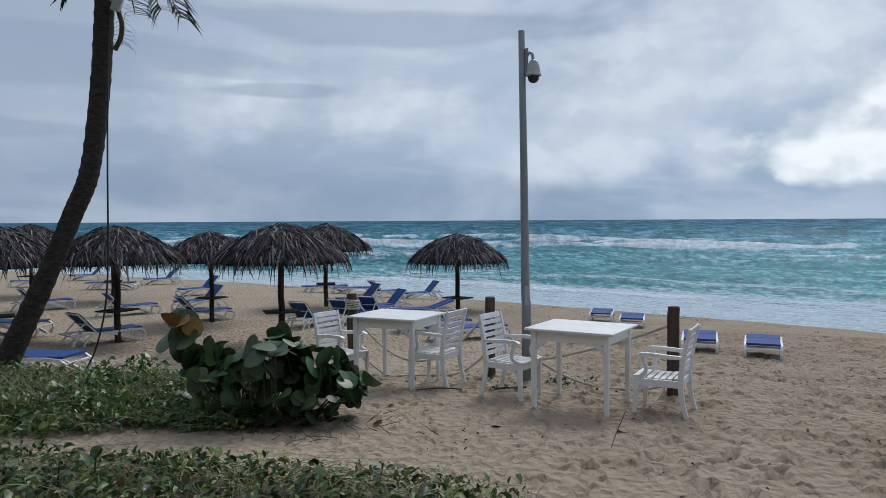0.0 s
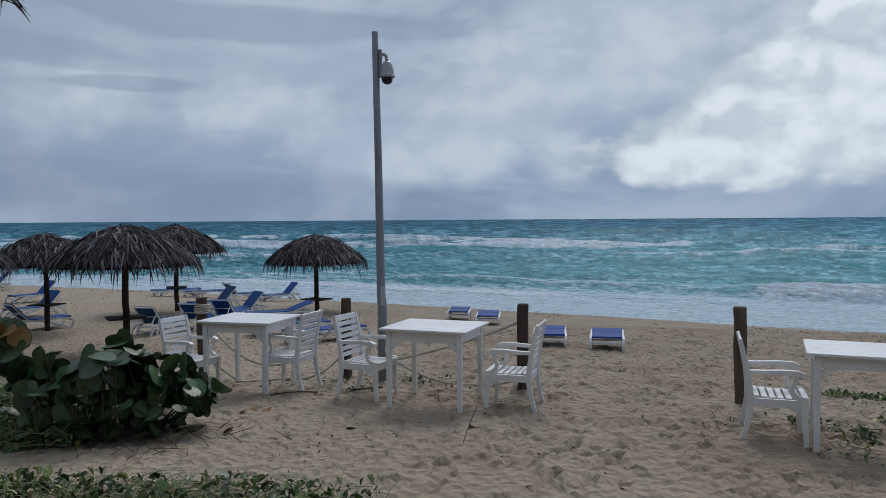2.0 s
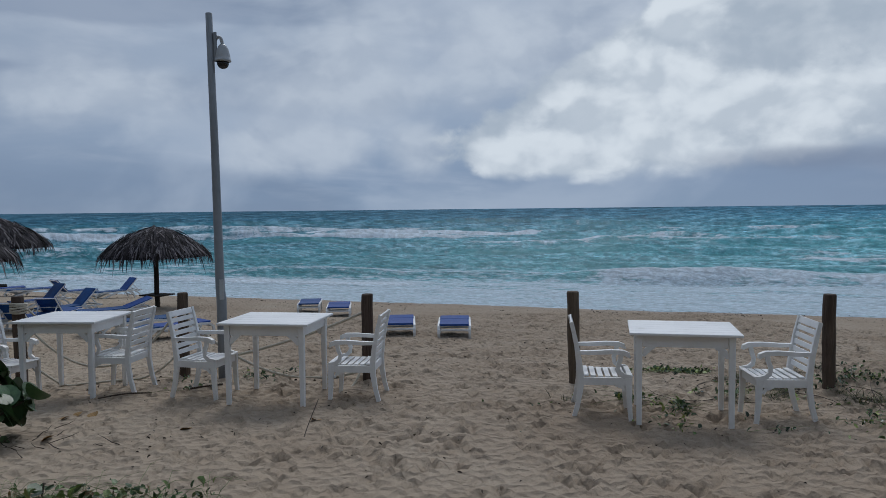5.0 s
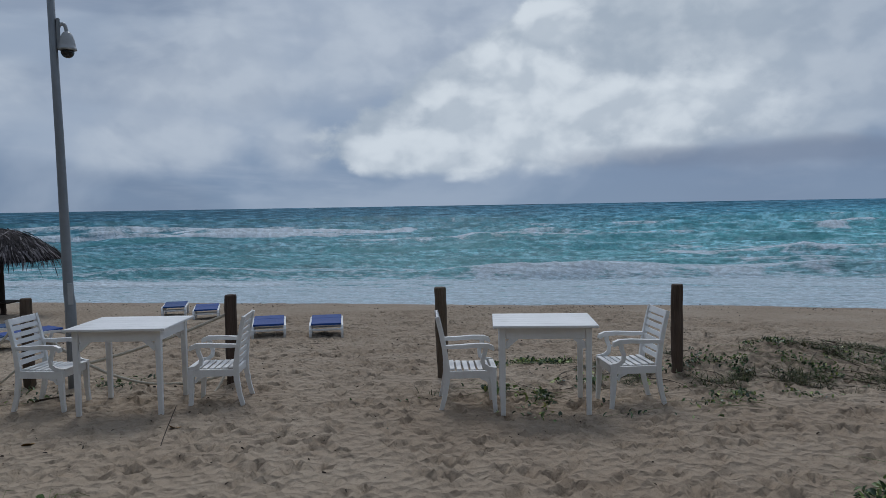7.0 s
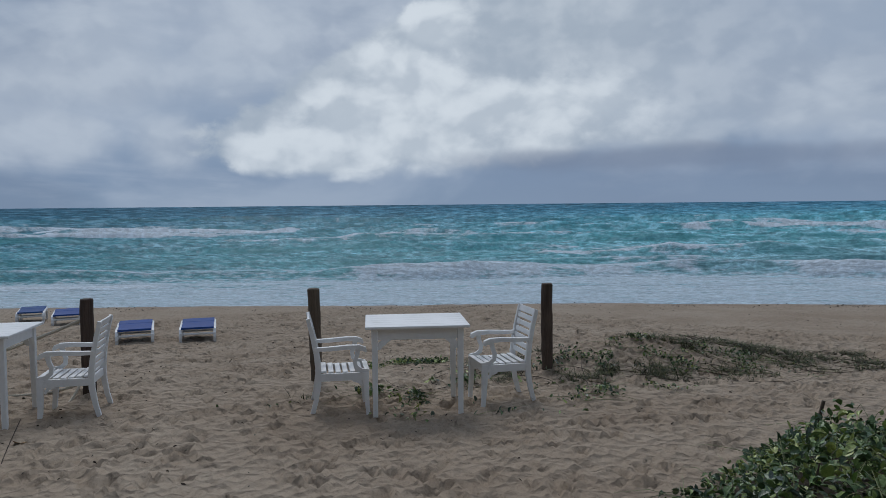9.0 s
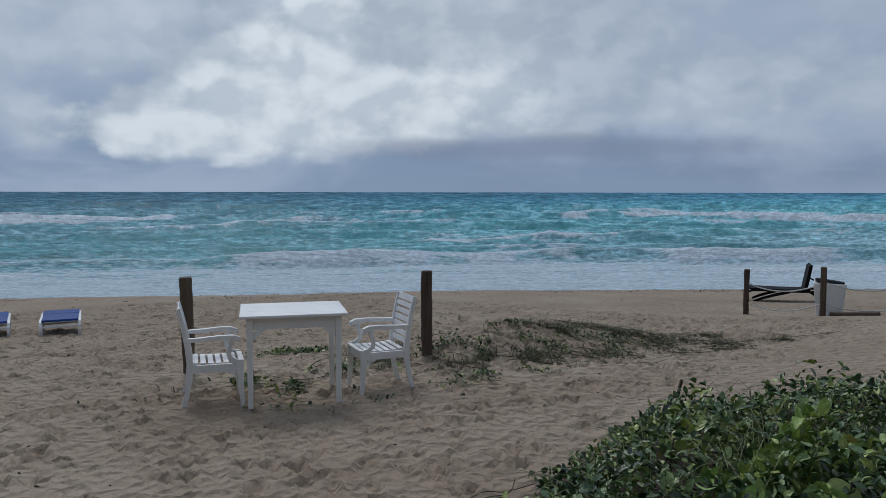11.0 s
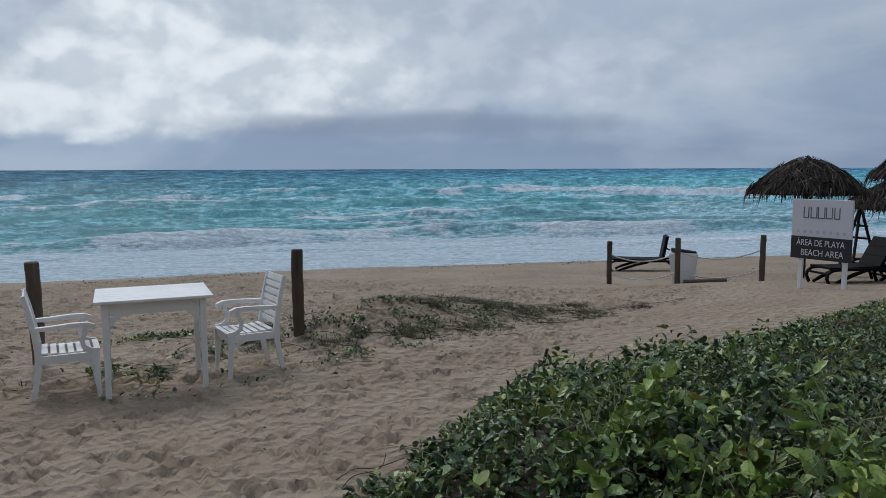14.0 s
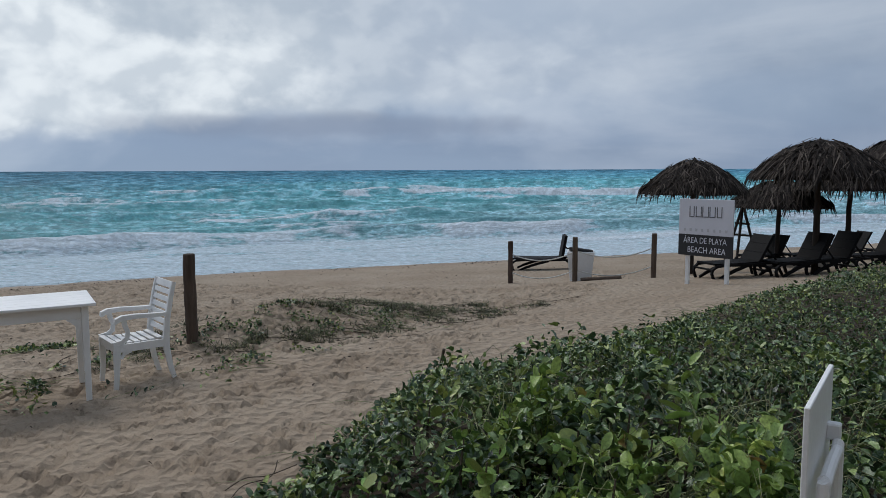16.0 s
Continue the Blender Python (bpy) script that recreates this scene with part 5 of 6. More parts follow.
def make_log():
    a, b = Vector((14.75, 3.45, 0)), Vector((15.1, 2.75, 0))
    bm = bmesh.new()
    tube(bm, smooth_path([(p.x, p.y, ground_z(p.x, p.y, -0.03)) for p in (a, a.lerp(b, 0.5), b)]), 0.05, 8)
    tagged(part("driftwood_log", bm, LOG, smooth_=True), "short brown log lying on the sand", "log")


make_log()


def make_tripod():
    x, y = 21.3, 0.95
    o = thing("wooden_tripod", "dark wooden A-frame stand behind the beach sign", "stand")
    o.matrix_basis = pose(x, y, ground_z(x, y), 0, 0, 80)
    for a, b in (((-0.42, 0, 0), (0.02, 0, 1.62)), ((0.42, 0, 0), (-0.02, 0, 1.62)), ((0, 0.5, 0), (0, 0, 1.6))):
        bm = bmesh.new()
        tube(bm, [a, b], 0.035, 8)
        part("leg", bm, POLEWOOD, o)
    for z, w in ((0.75, 0.5), (1.05, 0.36)):
        bm = bmesh.new()
        tube(bm, [(-w / 2, -0.01, z), (w / 2, -0.01, z + 0.02)], 0.028, 8)
        part("rung", bm, POLEWOOD, o)


make_tripod()


def make_notice():
    """White notice board seen edge-on beside the bank of creepers."""
    near, far = Vector((3.10, -0.305)), Vector((3.72, -0.395))
    d = far - near
    turn = math.degrees(math.atan2(d.y, d.x))
    mid = (near + far) / 2
    z = ground_z(mid.x, mid.y)
    o = thing("notice_board", "white painted notice board on a bent pipe frame", "sign")
    o.matrix_basis = pose(mid.x, mid.y, z, 0, 0, turn)
    top_ = 1.135 - z
    bm = bmesh.new()
    box(bm, (d.length, 0.018, 0.62), (0, 0, top_ - 0.31), bevel=0.003)
    part("board", bm, WHITE, o)
    bm = bmesh.new()
    tube(bm, smooth_path([(-0.25, -0.05, -0.2), (-0.25, -0.05, top_ - 0.34), (-0.20, -0.05, top_ - 0.27), (0.12, -0.05, top_ - 0.27), (0.17, -0.05, top_ - 0.34), (0.17, -0.05, -0.2)]), 0.02, 10)
    part("pipe_frame", bm, WHITE, o, "white bent steel pipe")
    bm = bmesh.new()
    box(bm, (0.05, 0.05, 0.06), (0.2, -0.03, top_ - 0.22), bevel=0.006)
    part("clamp", bm, PLASTIC, o)


make_notice()


# ---- palm ----
def make_palm():
    o = thing("palm_tree", "leaning dark coconut palm trunk with hanging dry fronds", "tree")
    o.matrix_basis = pose(0, 0, 0)
    spine = smooth_path([(-5.23, 8.48, -0.30), (-5.03, 8.56, 0.30), (-4.68, 8.72, 1.17), (-4.37, 8.84, 1.99), (-4.19, 8.92, 2.53), (-4.08, 9.00, 3.54), (-4.03, 9.05, 4.55), (-4.01, 9.06, 5.10)], 16)
    rnd = random.Random(5)
    rad = []
    for k, p in enumerate(spine):
        r = 0.112 + 0.030 * max(0, 1 - p.z / 1.4) + 0.06 * max(0, 0.35 - p.z)
        rad.append(r * (1.0 + (0.045 if k % 3 == 0 else -0.012)) * rnd.uniform(0.985, 1.02))
    bm = bmesh.new()
    tube(bm, spine, rad, 18)
    part("trunk", bm, BARK, o, "ringed dark palm trunk", smooth_=False)
    crown = Vector((-3.99, 9.06, 5.05))
    # (direction, reach, rise, fall)
    for k, (a, reach, rise, fall) in enumerate([(-50, 0.95, 0.20, 0.86), (-20, 1.05, 0.40, 0.80), (78, 1.1, 1.2, 0.3), (110, 2.8, 1.3, 0.4), (188, 0.50, 0.10, 0.50), (200, 2.6, 1.3, 0.3), (250, 2.4, 1.4, 0.3), (300, 2.5, 1.4, 0.2)]):
        d = Vector((math.cos(radians(a)), math.sin(radians(a)), 0))
        pts = [crown + d * reach * t + Vector((0, 0, rise * math.sin(math.pi * min(t * 1.1, 1)) - fall * t ** 2.2)) for t in [i / 14 for i in range(15)]]
        bm = bmesh.new()
        tube(bm, pts, [0.03 * (1 - 0.85 * i / 14) for i in range(15)], 6)
        fr = part("frond", bm, STEM, o, smooth_=True)
        bm = bmesh.new()
        side = d.cross(Vector((0, 0, 1)))
        for i in range(64):
            t = 0.12 + 0.88 * i / 63
            q = t * 14
            p = pts[min(int(q), 13)].lerp(pts[min(int(q), 13) + 1], q - int(q)) if q < 14 else pts[14]
            for sgn in (-1, 1):
                ln_ = min(0.42, 0.2 + 0.2 * reach) * (1 - 0.55 * abs(t - 0.5)) * rnd.uniform(0.75, 1.1)
                w = rnd.uniform(0.009, 0.015)
                out = (side * sgn * 0.75 + d * 0.5 + Vector((0, 0, rnd.uniform(-0.35, 0.0)))).normalized()
                e1 = p + out * ln_ * 0.55 + Vector((0, 0, -0.05 * ln_))
                e2 = p + out * ln_ + Vector((0, 0, -0.42 * ln_ * rnd.uniform(0.6, 1.5)))
                b0, b1 = bm.verts.new(p - d * w), bm.verts.new(p + d * w)
                c0, c1 = bm.verts.new(e1 - d * w), bm.verts.new(e1 + d * w)
                tip = bm.verts.new(e2)
                bm.faces.new((b0, b1, c1, c0))
                bm.faces.new((c0, c1, tip))
        part("blade", bm, FROND, fr)
    bm = bmesh.new()
    tube(bm, smooth_path([(-3.90, 9.0, 3.95), (-3.82, 8.98, 4.08), (-3.80, 8.98, 4.25), (-3.84, 8.99, 4.42), (-3.78, 8.98, 4.6), (-3.70, 8.97, 4.75)]), [0.03] * 31, 8)
    part("stalk", bm, STEM, o, "curved dead flower stalk", smooth_=True)


make_palm()


def make_floodlight():
    o = thing("floodlight", "small grey floodlight fixed to the palm trunk", "lamp")
    o.matrix_basis = pose(-3.83, 8.93, 4.47, 20, 25, 10)
    bm = bmesh.new()
    box(bm, (0.10, 0.09, 0.17), (0, 0, 0), bevel=0.01)
    part("housing", bm, HOUSING, o)
    bm = bmesh.new()
    box(bm, (0.18, 0.02, 0.03), (-0.10, 0.05, 0.0), bevel=0.004)
    part("bracket", bm, STEEL, o)


make_floodlight()
bm = bmesh.new()
tube(bm, smooth_path([(-3.88, 8.86, 4.35), (-3.90, 8.80, 3.6), (-3.91, 8.76, 2.6), (-3.92, 8.74, 1.5), (-3.95, 8.72, 0.95), (-4.02, 8.68, 0.55), (-4.10, 8.62, 0.28), (-4.25, 8.58, 0.06), (-4.38, 8.55, -0.02)], 6), 0.011, 6)
tagged(part("hanging_cable", bm, CABLE, smooth_=True), "black cable hanging down from the palm trunk", "cable")


# ---- plants ----
LEAF_V = np.array([(0, 0, 0), (0.34, 0, -0.03), (0.70, 0, -0.05), (1, 0, -0.15), (0.06, 0.24, 0.05), (0.36, 0.42, 0.12), (0.78, 0.32, 0.05), (0.06, -0.24, 0.05), (0.36, -0.42, 0.12), (0.78, -0.32, 0.05)])
LEAF_F = np.array([(0, 1, 4), (1, 5, 4), (1, 2, 5), (2, 6, 5), (2, 3, 6), (0, 7, 1), (1, 7, 8), (1, 8, 2), (2, 8, 9), (2, 9, 3)])


def leaf_mesh(name, P, size, yaw, tilt, roll, mat, widen=1.0):
    """Many leaves at once: places P, with their sizes, headings, upward tilts and rolls."""
    n = len(P)
    v = LEAF_V * (1, widen, 1)
    L = np.repeat(v[None], n, 0) * size[:, None, None]
    L[..., 2] *= RNG.uniform(-0.6, 3.0, n)[:, None]
    L[..., 1] *= RNG.uniform(0.32, 0.88, n)[:, None]
    cr, sr = np.cos(roll)[:, None], np.sin(roll)[:, None]
    y, z = L[..., 1] * cr - L[..., 2] * sr, L[..., 1] * sr + L[..., 2] * cr
    ct, st = np.cos(tilt)[:, None], np.sin(tilt)[:, None]
    x, z = L[..., 0] * ct - z * st, L[..., 0] * st + z * ct
    cy, sy = np.cos(yaw)[:, None], np.sin(yaw)[:, None]
    co = np.stack([x * cy - y * sy, x * sy + y * cy, z], -1) + P[:, None, :]
    faces = (LEAF_F[None] + 10 * np.arange(n)[:, None, None]).reshape(-1, 3)
    me = bpy.data.meshes.new(name)
    co = co.reshape(-1, 3)
    me.vertices.add(len(co))
    me.vertices.foreach_set("co", co.ravel())
    me.loops.add(faces.size)
    me.loops.foreach_set("vertex_index", faces.ravel())
    me.polygons.add(len(faces))
    me.polygons.foreach_set("loop_start", np.arange(0, faces.size, 3))
    me.polygons.foreach_set("use_smooth", np.ones(len(faces), bool))
    me.update(calc_edges=True)
    me.materials.append(mat)
    return new(name, me)


def scatter(n, box_, inside):
    """n places in the box at which inside() passes a random draw."""
    out = []
    got = 0
    while got < n:
        x, y = RNG.uniform(box_[0], box_[1], n * 2), RNG.uniform(box_[2], box_[3], n * 2)
        k = inside(x, y) > RNG.random(n * 2)
        out.append(np.stack([x[k], y[k]], 1))
        got += k.sum()
    return np.concatenate(out)[:n]


def creeper(name, label, n, box_, inside, lift, size=(0.05, 0.095), mat=None):
    XY = scatter(n, box_, inside)
    x, y = XY[:, 0], XY[:, 1]
    mound = np.minimum(0.12 + 1.9 * fbm(x * 2.4, y * 2.4, 71, 4) ** 1.2, 1.35)
    top_ = lift(x, y) * mound
    h = top_ * (1.28 - 1.22 * RNG.random(n) ** 1.05) + np.where(RNG.random(n) < 0.03, 0.025, 0.0) * (1 - smooth(4, 8, np.maximum(x, 0)))
    P = np.stack([x, y, height(x, y) + h + 0.01], 1)
    s = RNG.uniform(*size, n) * (0.75 + 0.6 * fbm(x * 0.9, y * 0.9, 77, 3)) * (1 - 0.36 * smooth(4.5, 9.5, np.maximum(x, 0)))
    ob = leaf_mesh(name, P, s, RNG.uniform(0, 2 * np.pi, n), np.where(RNG.random(n) < 0.25, RNG.uniform(0.3, 1.4, n), RNG.normal(-0.05, 0.5, n)), RNG.normal(0, 0.6, n), mat or VINE, 1.0)
    tagged(ob, label, "plants", kind="stuff")
    # runners and bare stems among the leaves
    bm = bmesh.new()
    rnd = random.Random(n)
    for x, y in XY[:: max(n // 2200, 4 if n > 5000 else 14)]:
        a, ln_ = rnd.uniform(0, 6.28), rnd.uniform(0.2, 0.6)
        z0 = float(lift(np.array(x), np.array(y)))
        up_ = rnd.uniform(0.6, 1.15)
        pts = []
        for k in range(4):
            t = k / 3
            px, py = x + math.cos(a) * ln_ * t, y + math.sin(a) * ln_ * t
            pts.append((px, py, ground_z(px, py, 0) + z0 * up_ * (0.5 + 0.8 * math.sin(2.4 * t))))
        tube(bm, pts, [0.0028, 0.0025, 0.002, 0.001], 3, cap=False)
    tagged(part(name + "_stems", bm, RUNNER), "thin brown-green runners among the creeper leaves", "plant stems", kind="stuff")


def bank_in(x, y):
    e = vine_edge(x, y) + 0.55 * (fbm(x * 1.6, y * 1.6, 15, 4) - 0.47)
    near = np.exp(-np.maximum(np.hypot(x - 0.5, y + 0.1) - 4.0, 0) / 5.0)
    return smooth(-0.02, 0.10, e) * (0.44 + 0.56 * near)


creeper("bank_creeper", "dense glossy green creeper covering the sandy bank", 118000, (2.6, 19, -9, 3.4), bank_in, lambda x, y: (0.03 + 0.31 * smooth(0, 0.9, vine_edge(x, y))) * (1 - 0.45 * smooth(4.5, 9, x)), (0.033, 0.078))


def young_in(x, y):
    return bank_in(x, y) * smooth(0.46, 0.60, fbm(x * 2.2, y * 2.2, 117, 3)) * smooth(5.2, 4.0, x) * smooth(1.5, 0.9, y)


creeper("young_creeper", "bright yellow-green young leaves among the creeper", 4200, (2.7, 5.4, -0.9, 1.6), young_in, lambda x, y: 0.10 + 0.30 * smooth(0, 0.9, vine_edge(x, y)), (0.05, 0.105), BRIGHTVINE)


def left_in(x, y):
    """Patch of creepers behind the sand tongue."""
    w = 0.55 * (fbm(x * 1.4, y * 1.4, 25, 4) - 0.47)
    far, near = 8.75 + 0.18 * (x + 3.5) - y, y - 6.45 + 0.05 * (x + 3)
    return smooth(0, 0.12, np.minimum(np.minimum(far, near), -1.65 - x) + w)


creeper("low_creeper", "low green beach creeper spreading over the sand", 13000, (-8.5, -0.6, 6.0, 9.4), left_in, lambda x, y: 0.07 + 0.20 * smooth(0, 0.8, left_in(x, y)) * smooth(6.3, 7.2, y), (0.04, 0.085), FRESHVINE)


def front_in(x, y):
    w = 0.5 * (fbm(x * 1.7, y * 1.7, 35, 4) - 0.47)
    return smooth(0, 0.10, 5.0 - 0.28 * x - y + w - 0.35 * np.maximum(x, 0)) * smooth(0.6, 0.2, x)


creeper("front_creeper", "light green creeper with mixed leaves on sand", 9000, (-5.5, 0.7, 2.6, 6.6), front_in, lambda x, y: 0.05 + 0.17 * smooth(-0.3, 1.0, 5.0 - 0.28 * x - y), (0.03, 0.085), PALEVINE)


def oval_leaf(cup=0.12):
    bm = bmesh.new()
    c = bm.verts.new((0.52, 0, -0.03))
    ring = []
    for k in range(12):
        a = 2 * math.pi * k / 12
        r = 0.5 * (1 + 0.04 * math.cos(3 * a))
        x, y = 0.5 - 0.5 * math.cos(a), r * 0.98 * math.sin(a)
        ring.append(bm.verts.new((x, y, cup * (y / 0.5) ** 2 - 0.10 * x * x)))
    for k in range(12):
        bm.faces.new((c, ring[k], ring[(k + 1) % 12]))
    me = bpy.data.meshes.new("leaf")
    bm.to_mesh(me)
    bm.free()
    me.polygons.foreach_set("use_smooth", np.ones(len(me.polygons), bool))
    me.materials.append(GRAPE)
    return me


OVAL = [oval_leaf(0.04), oval_leaf(0.16), oval_leaf(-0.08)]
YOUNG = [oval_leaf(0.04), oval_leaf(0.18), oval_leaf(-0.10)]
for me in YOUNG:
    me.materials[0] = PALEGRAPE


def make_sea_grape():
    o = thing("sea_grape_bush", "sea grape bush with large round leathery green leaves", "bush")
    o.matrix_basis = pose(-0.18, 0.05, -0.03) @ Matrix.Diagonal((0.98, 0.98, 1.04, 1))
    rnd = random.Random(11)
    bm = bmesh.new()
    tips = []
    for k in range(34):
        a = rnd.uniform(0, 6.28)
        bx, by = -1.48 + 0.35 * math.cos(a), 7.0 + 0.25 * math.sin(a)
        t = rnd.random() ** 0.6
        ex, ey = -1.50 + 0.92 * t * math.cos(a), 7.0 + 0.58 * t * math.sin(a)
        ez = 0.22 + (0.56 if ex < -1.2 else 0.52) * (1 - (t * 0.95) ** 2) ** 0.5 * rnd.uniform(0.8, 1.05)
        pts = smooth_path([(bx, by, ground_z(bx, by, 0.03)), ((bx + ex) / 2, (by + ey) / 2, ez * 0.62), (ex, ey, ez)], 4)
        tube(bm, pts, [0.013 - 0.009 * i / (len(pts) - 1) for i in range(len(pts))], 5)
        tips.append([Vector(p) for p in pts])
    sprig = [Vector(p) for p in smooth_path([(-1.75, 7.0, 0.1), (-2.02, 7.0, 0.52), (-2.24, 7.0, 0.76), (-2.38, 7.0, 0.90)], 4)]
    tube(bm, sprig, [0.012 - 0.006 * i / (len(sprig) - 1) for i in range(len(sprig))], 5)
    part("stem_tangle", bm, STEM, o, "thin brown branching stems", smooth_=True)
    for k in range(265):
        young = k >= 257
        pts = sprig if young else rnd.choice(tips)
        q = rnd.uniform(0.45, 1.0) ** 0.7
        p = pts[min(int(q * (len(pts) - 1) + 0.5), len(pts) - 1)]
        out = Vector((rnd.uniform(-1, 1), -0.8, 0.2)) if young else Vector((p.x + 1.50, (p.y - 7.0) * 1.5, (p.z - 0.35) * 1.2))
        normal = (out.normalized() + Vector((rnd.gauss(0, 0.75), rnd.gauss(-0.1, 0.65), rnd.gauss(0.5, 0.6)))).normalized()
        along = (Vector((rnd.gauss(0, 0.8), rnd.gauss(0, 0.5), rnd.gauss(0.35, 0.6))))
        along = (along - normal * along.dot(normal)).normalized()
        s = rnd.uniform(0.12, 0.235) if not young else rnd.uniform(0.20, 0.27)
        m = Matrix.Translation(p + out.normalized() * 0.03) @ Matrix((along, normal.cross(along), normal)).transposed().to_4x4() @ Matrix.Scale(s, 4)
        leaf = new("leaf", OVAL[k % 3])
        leaf.parent = o
        leaf.matrix_basis = m
    # the shaded inner leaves, too many to tell apart
    bm = bmesh.new()
    for k in range(120):
        a, t = rnd.uniform(0, 6.28), rnd.random() ** 0.5
        x, y = -1.48 + 0.82 * t * math.cos(a), 7.05 + 0.50 * t * math.sin(a)
        p = Vector((x, y, ground_z(x, y, 0) + rnd.uniform(0.03, 0.42) * (1.1 - t * 0.5)))
        m = Matrix.Translation(p) @ Euler((rnd.gauss(0, 0.5), -rnd.gauss(0.3, 0.6), a + rnd.gauss(0, 0.8))).to_matrix().to_4x4() @ Matrix.Scale(rnd.uniform(0.12, 0.22), 4)
        n0 = len(bm.verts)
        bm.from_mesh(OVAL[k % 3])
        bm.verts.ensure_lookup_table()
        bmesh.ops.transform(bm, matrix=m, verts=bm.verts[n0:])
    tagged(part("inner_foliage", bm, GRAPE, o, "shaded inner leaves of the bush", smooth_=True), kind="stuff")
    tip = bpy.data.meshes.new("dead_leaf")
    src = bmesh.new()
    src.from_mesh(OVAL[1])
    src.to_mesh(tip)
    src.free()
    tip.materials.clear()
    tip.materials.append(DEADLEAF)
    for k in range(3):
        d = new("dead_leaf", tip)
        d.parent = o
        d["label"] = "curled orange-brown dead leaf"
        d.matrix_basis = Matrix.Translation((-2.36 + 0.04 * k, 6.95, 0.93)) @ Euler((0.6 * k, -0.9 + 0.5 * k, -1.6 + 0.9 * k)).to_matrix().to_4x4() @ Matrix.Scale(0.19, 4)


make_sea_grape()
bm = bmesh.new()
rnd = random.Random(23)
for _ in range(60):
    x, y, a, ln_ = rnd.gauss(-1.25, 0.5), rnd.gauss(6.5, 0.22), rnd.uniform(0, 3.14), rnd.uniform(0.06, 0.3)
    pts = [(x + math.cos(a) * ln_ * t, y + math.sin(a) * ln_ * t, ground_z(x + math.cos(a) * ln_ * t, y + math.sin(a) * ln_ * t, 0) + 0.01 + 0.05 * rnd.random() * t) for t in (0, 0.35, 0.7, 1)]
    tube(bm, pts, [0.004, 0.0035, 0.003, 0.0015], 4, cap=False)
tagged(part("bush_litter", bm, STEM), "dry broken twigs littering sand under the bush", "litter", kind="stuff")


def make_sprout(x, y, n, s, label):
    o = thing("sea_grape_sprout", label, "plant", "sea grape sprouts")
    z = ground_z(x, y)
    rise = 0.13 if x > 2 else 0.0
    o.matrix_basis = pose(x, y, z + rise)
    rnd = random.Random(int(x * 77 + y * 13))
    bm = bmesh.new()
    tube(bm, [(0, 0, -0.03 - rise), (0.01, 0.01, s * 1.2), (0.03, 0.0, s * 2.3)], [0.01, 0.008, 0.004], 5)
    part("stem", bm, STEM, o)
    for k in range(n):
        leaf = new("leaf", (YOUNG if x > 2 else OVAL)[k % 3])
        leaf.parent = o
        leaf.matrix_basis = Matrix.Translation((rnd.uniform(-0.05, 0.05), rnd.uniform(-0.05, 0.05), s * rnd.uniform(0.8, 2.2))) @ Euler((rnd.gauss(0, 0.5), -rnd.uniform(0.1, 1.2), rnd.uniform(0, 6.28))).to_matrix().to_4x4() @ Matrix.Scale(s * rnd.uniform(0.45, 0.75), 4)


for x, y, n, s in ((-2.25, 4.72, 5, 0.17), (-2.45, 4.65, 4, 0.15), (-0.43, 4.85, 3, 0.10), (-0.05, 4.7, 2, 0.08), (3.2, 1.35, 5, 0.13), (3.75, 1.15, 4, 0.14), (3.35, 0.75, 5, 0.13), (4.3, 1.6, 3, 0.11), (2.95, 1.0, 4, 0.12), (5.2, 1.4, 3, 0.11), (3.0, 0.5, 4, 0.12), (3.55, 0.95, 6, 0.14), (3.9, 0.7, 5, 0.13), (4.2, 0.9, 5, 0.12), (4.6, 0.6, 5, 0.13), (3.1, 0.85, 5, 0.10), (4.9, 1.0, 4, 0.11), (3.65, 0.4, 6, 0.13), (3.94, 0.64, 5, 0.16), (4.2, 0.45, 5, 0.17), (4.3, 0.22, 6, 0.18), (4.45, 0.05, 5, 0.16), (3.95, 0.30, 5, 0.16), (3.8, 0.98, 4, 0.13), (4.15, 0.75, 4, 0.14), (4.05, 0.15, 5, 0.16)):
    make_sprout(x, y, n, s, "young sea grape shoot with round green leaves")


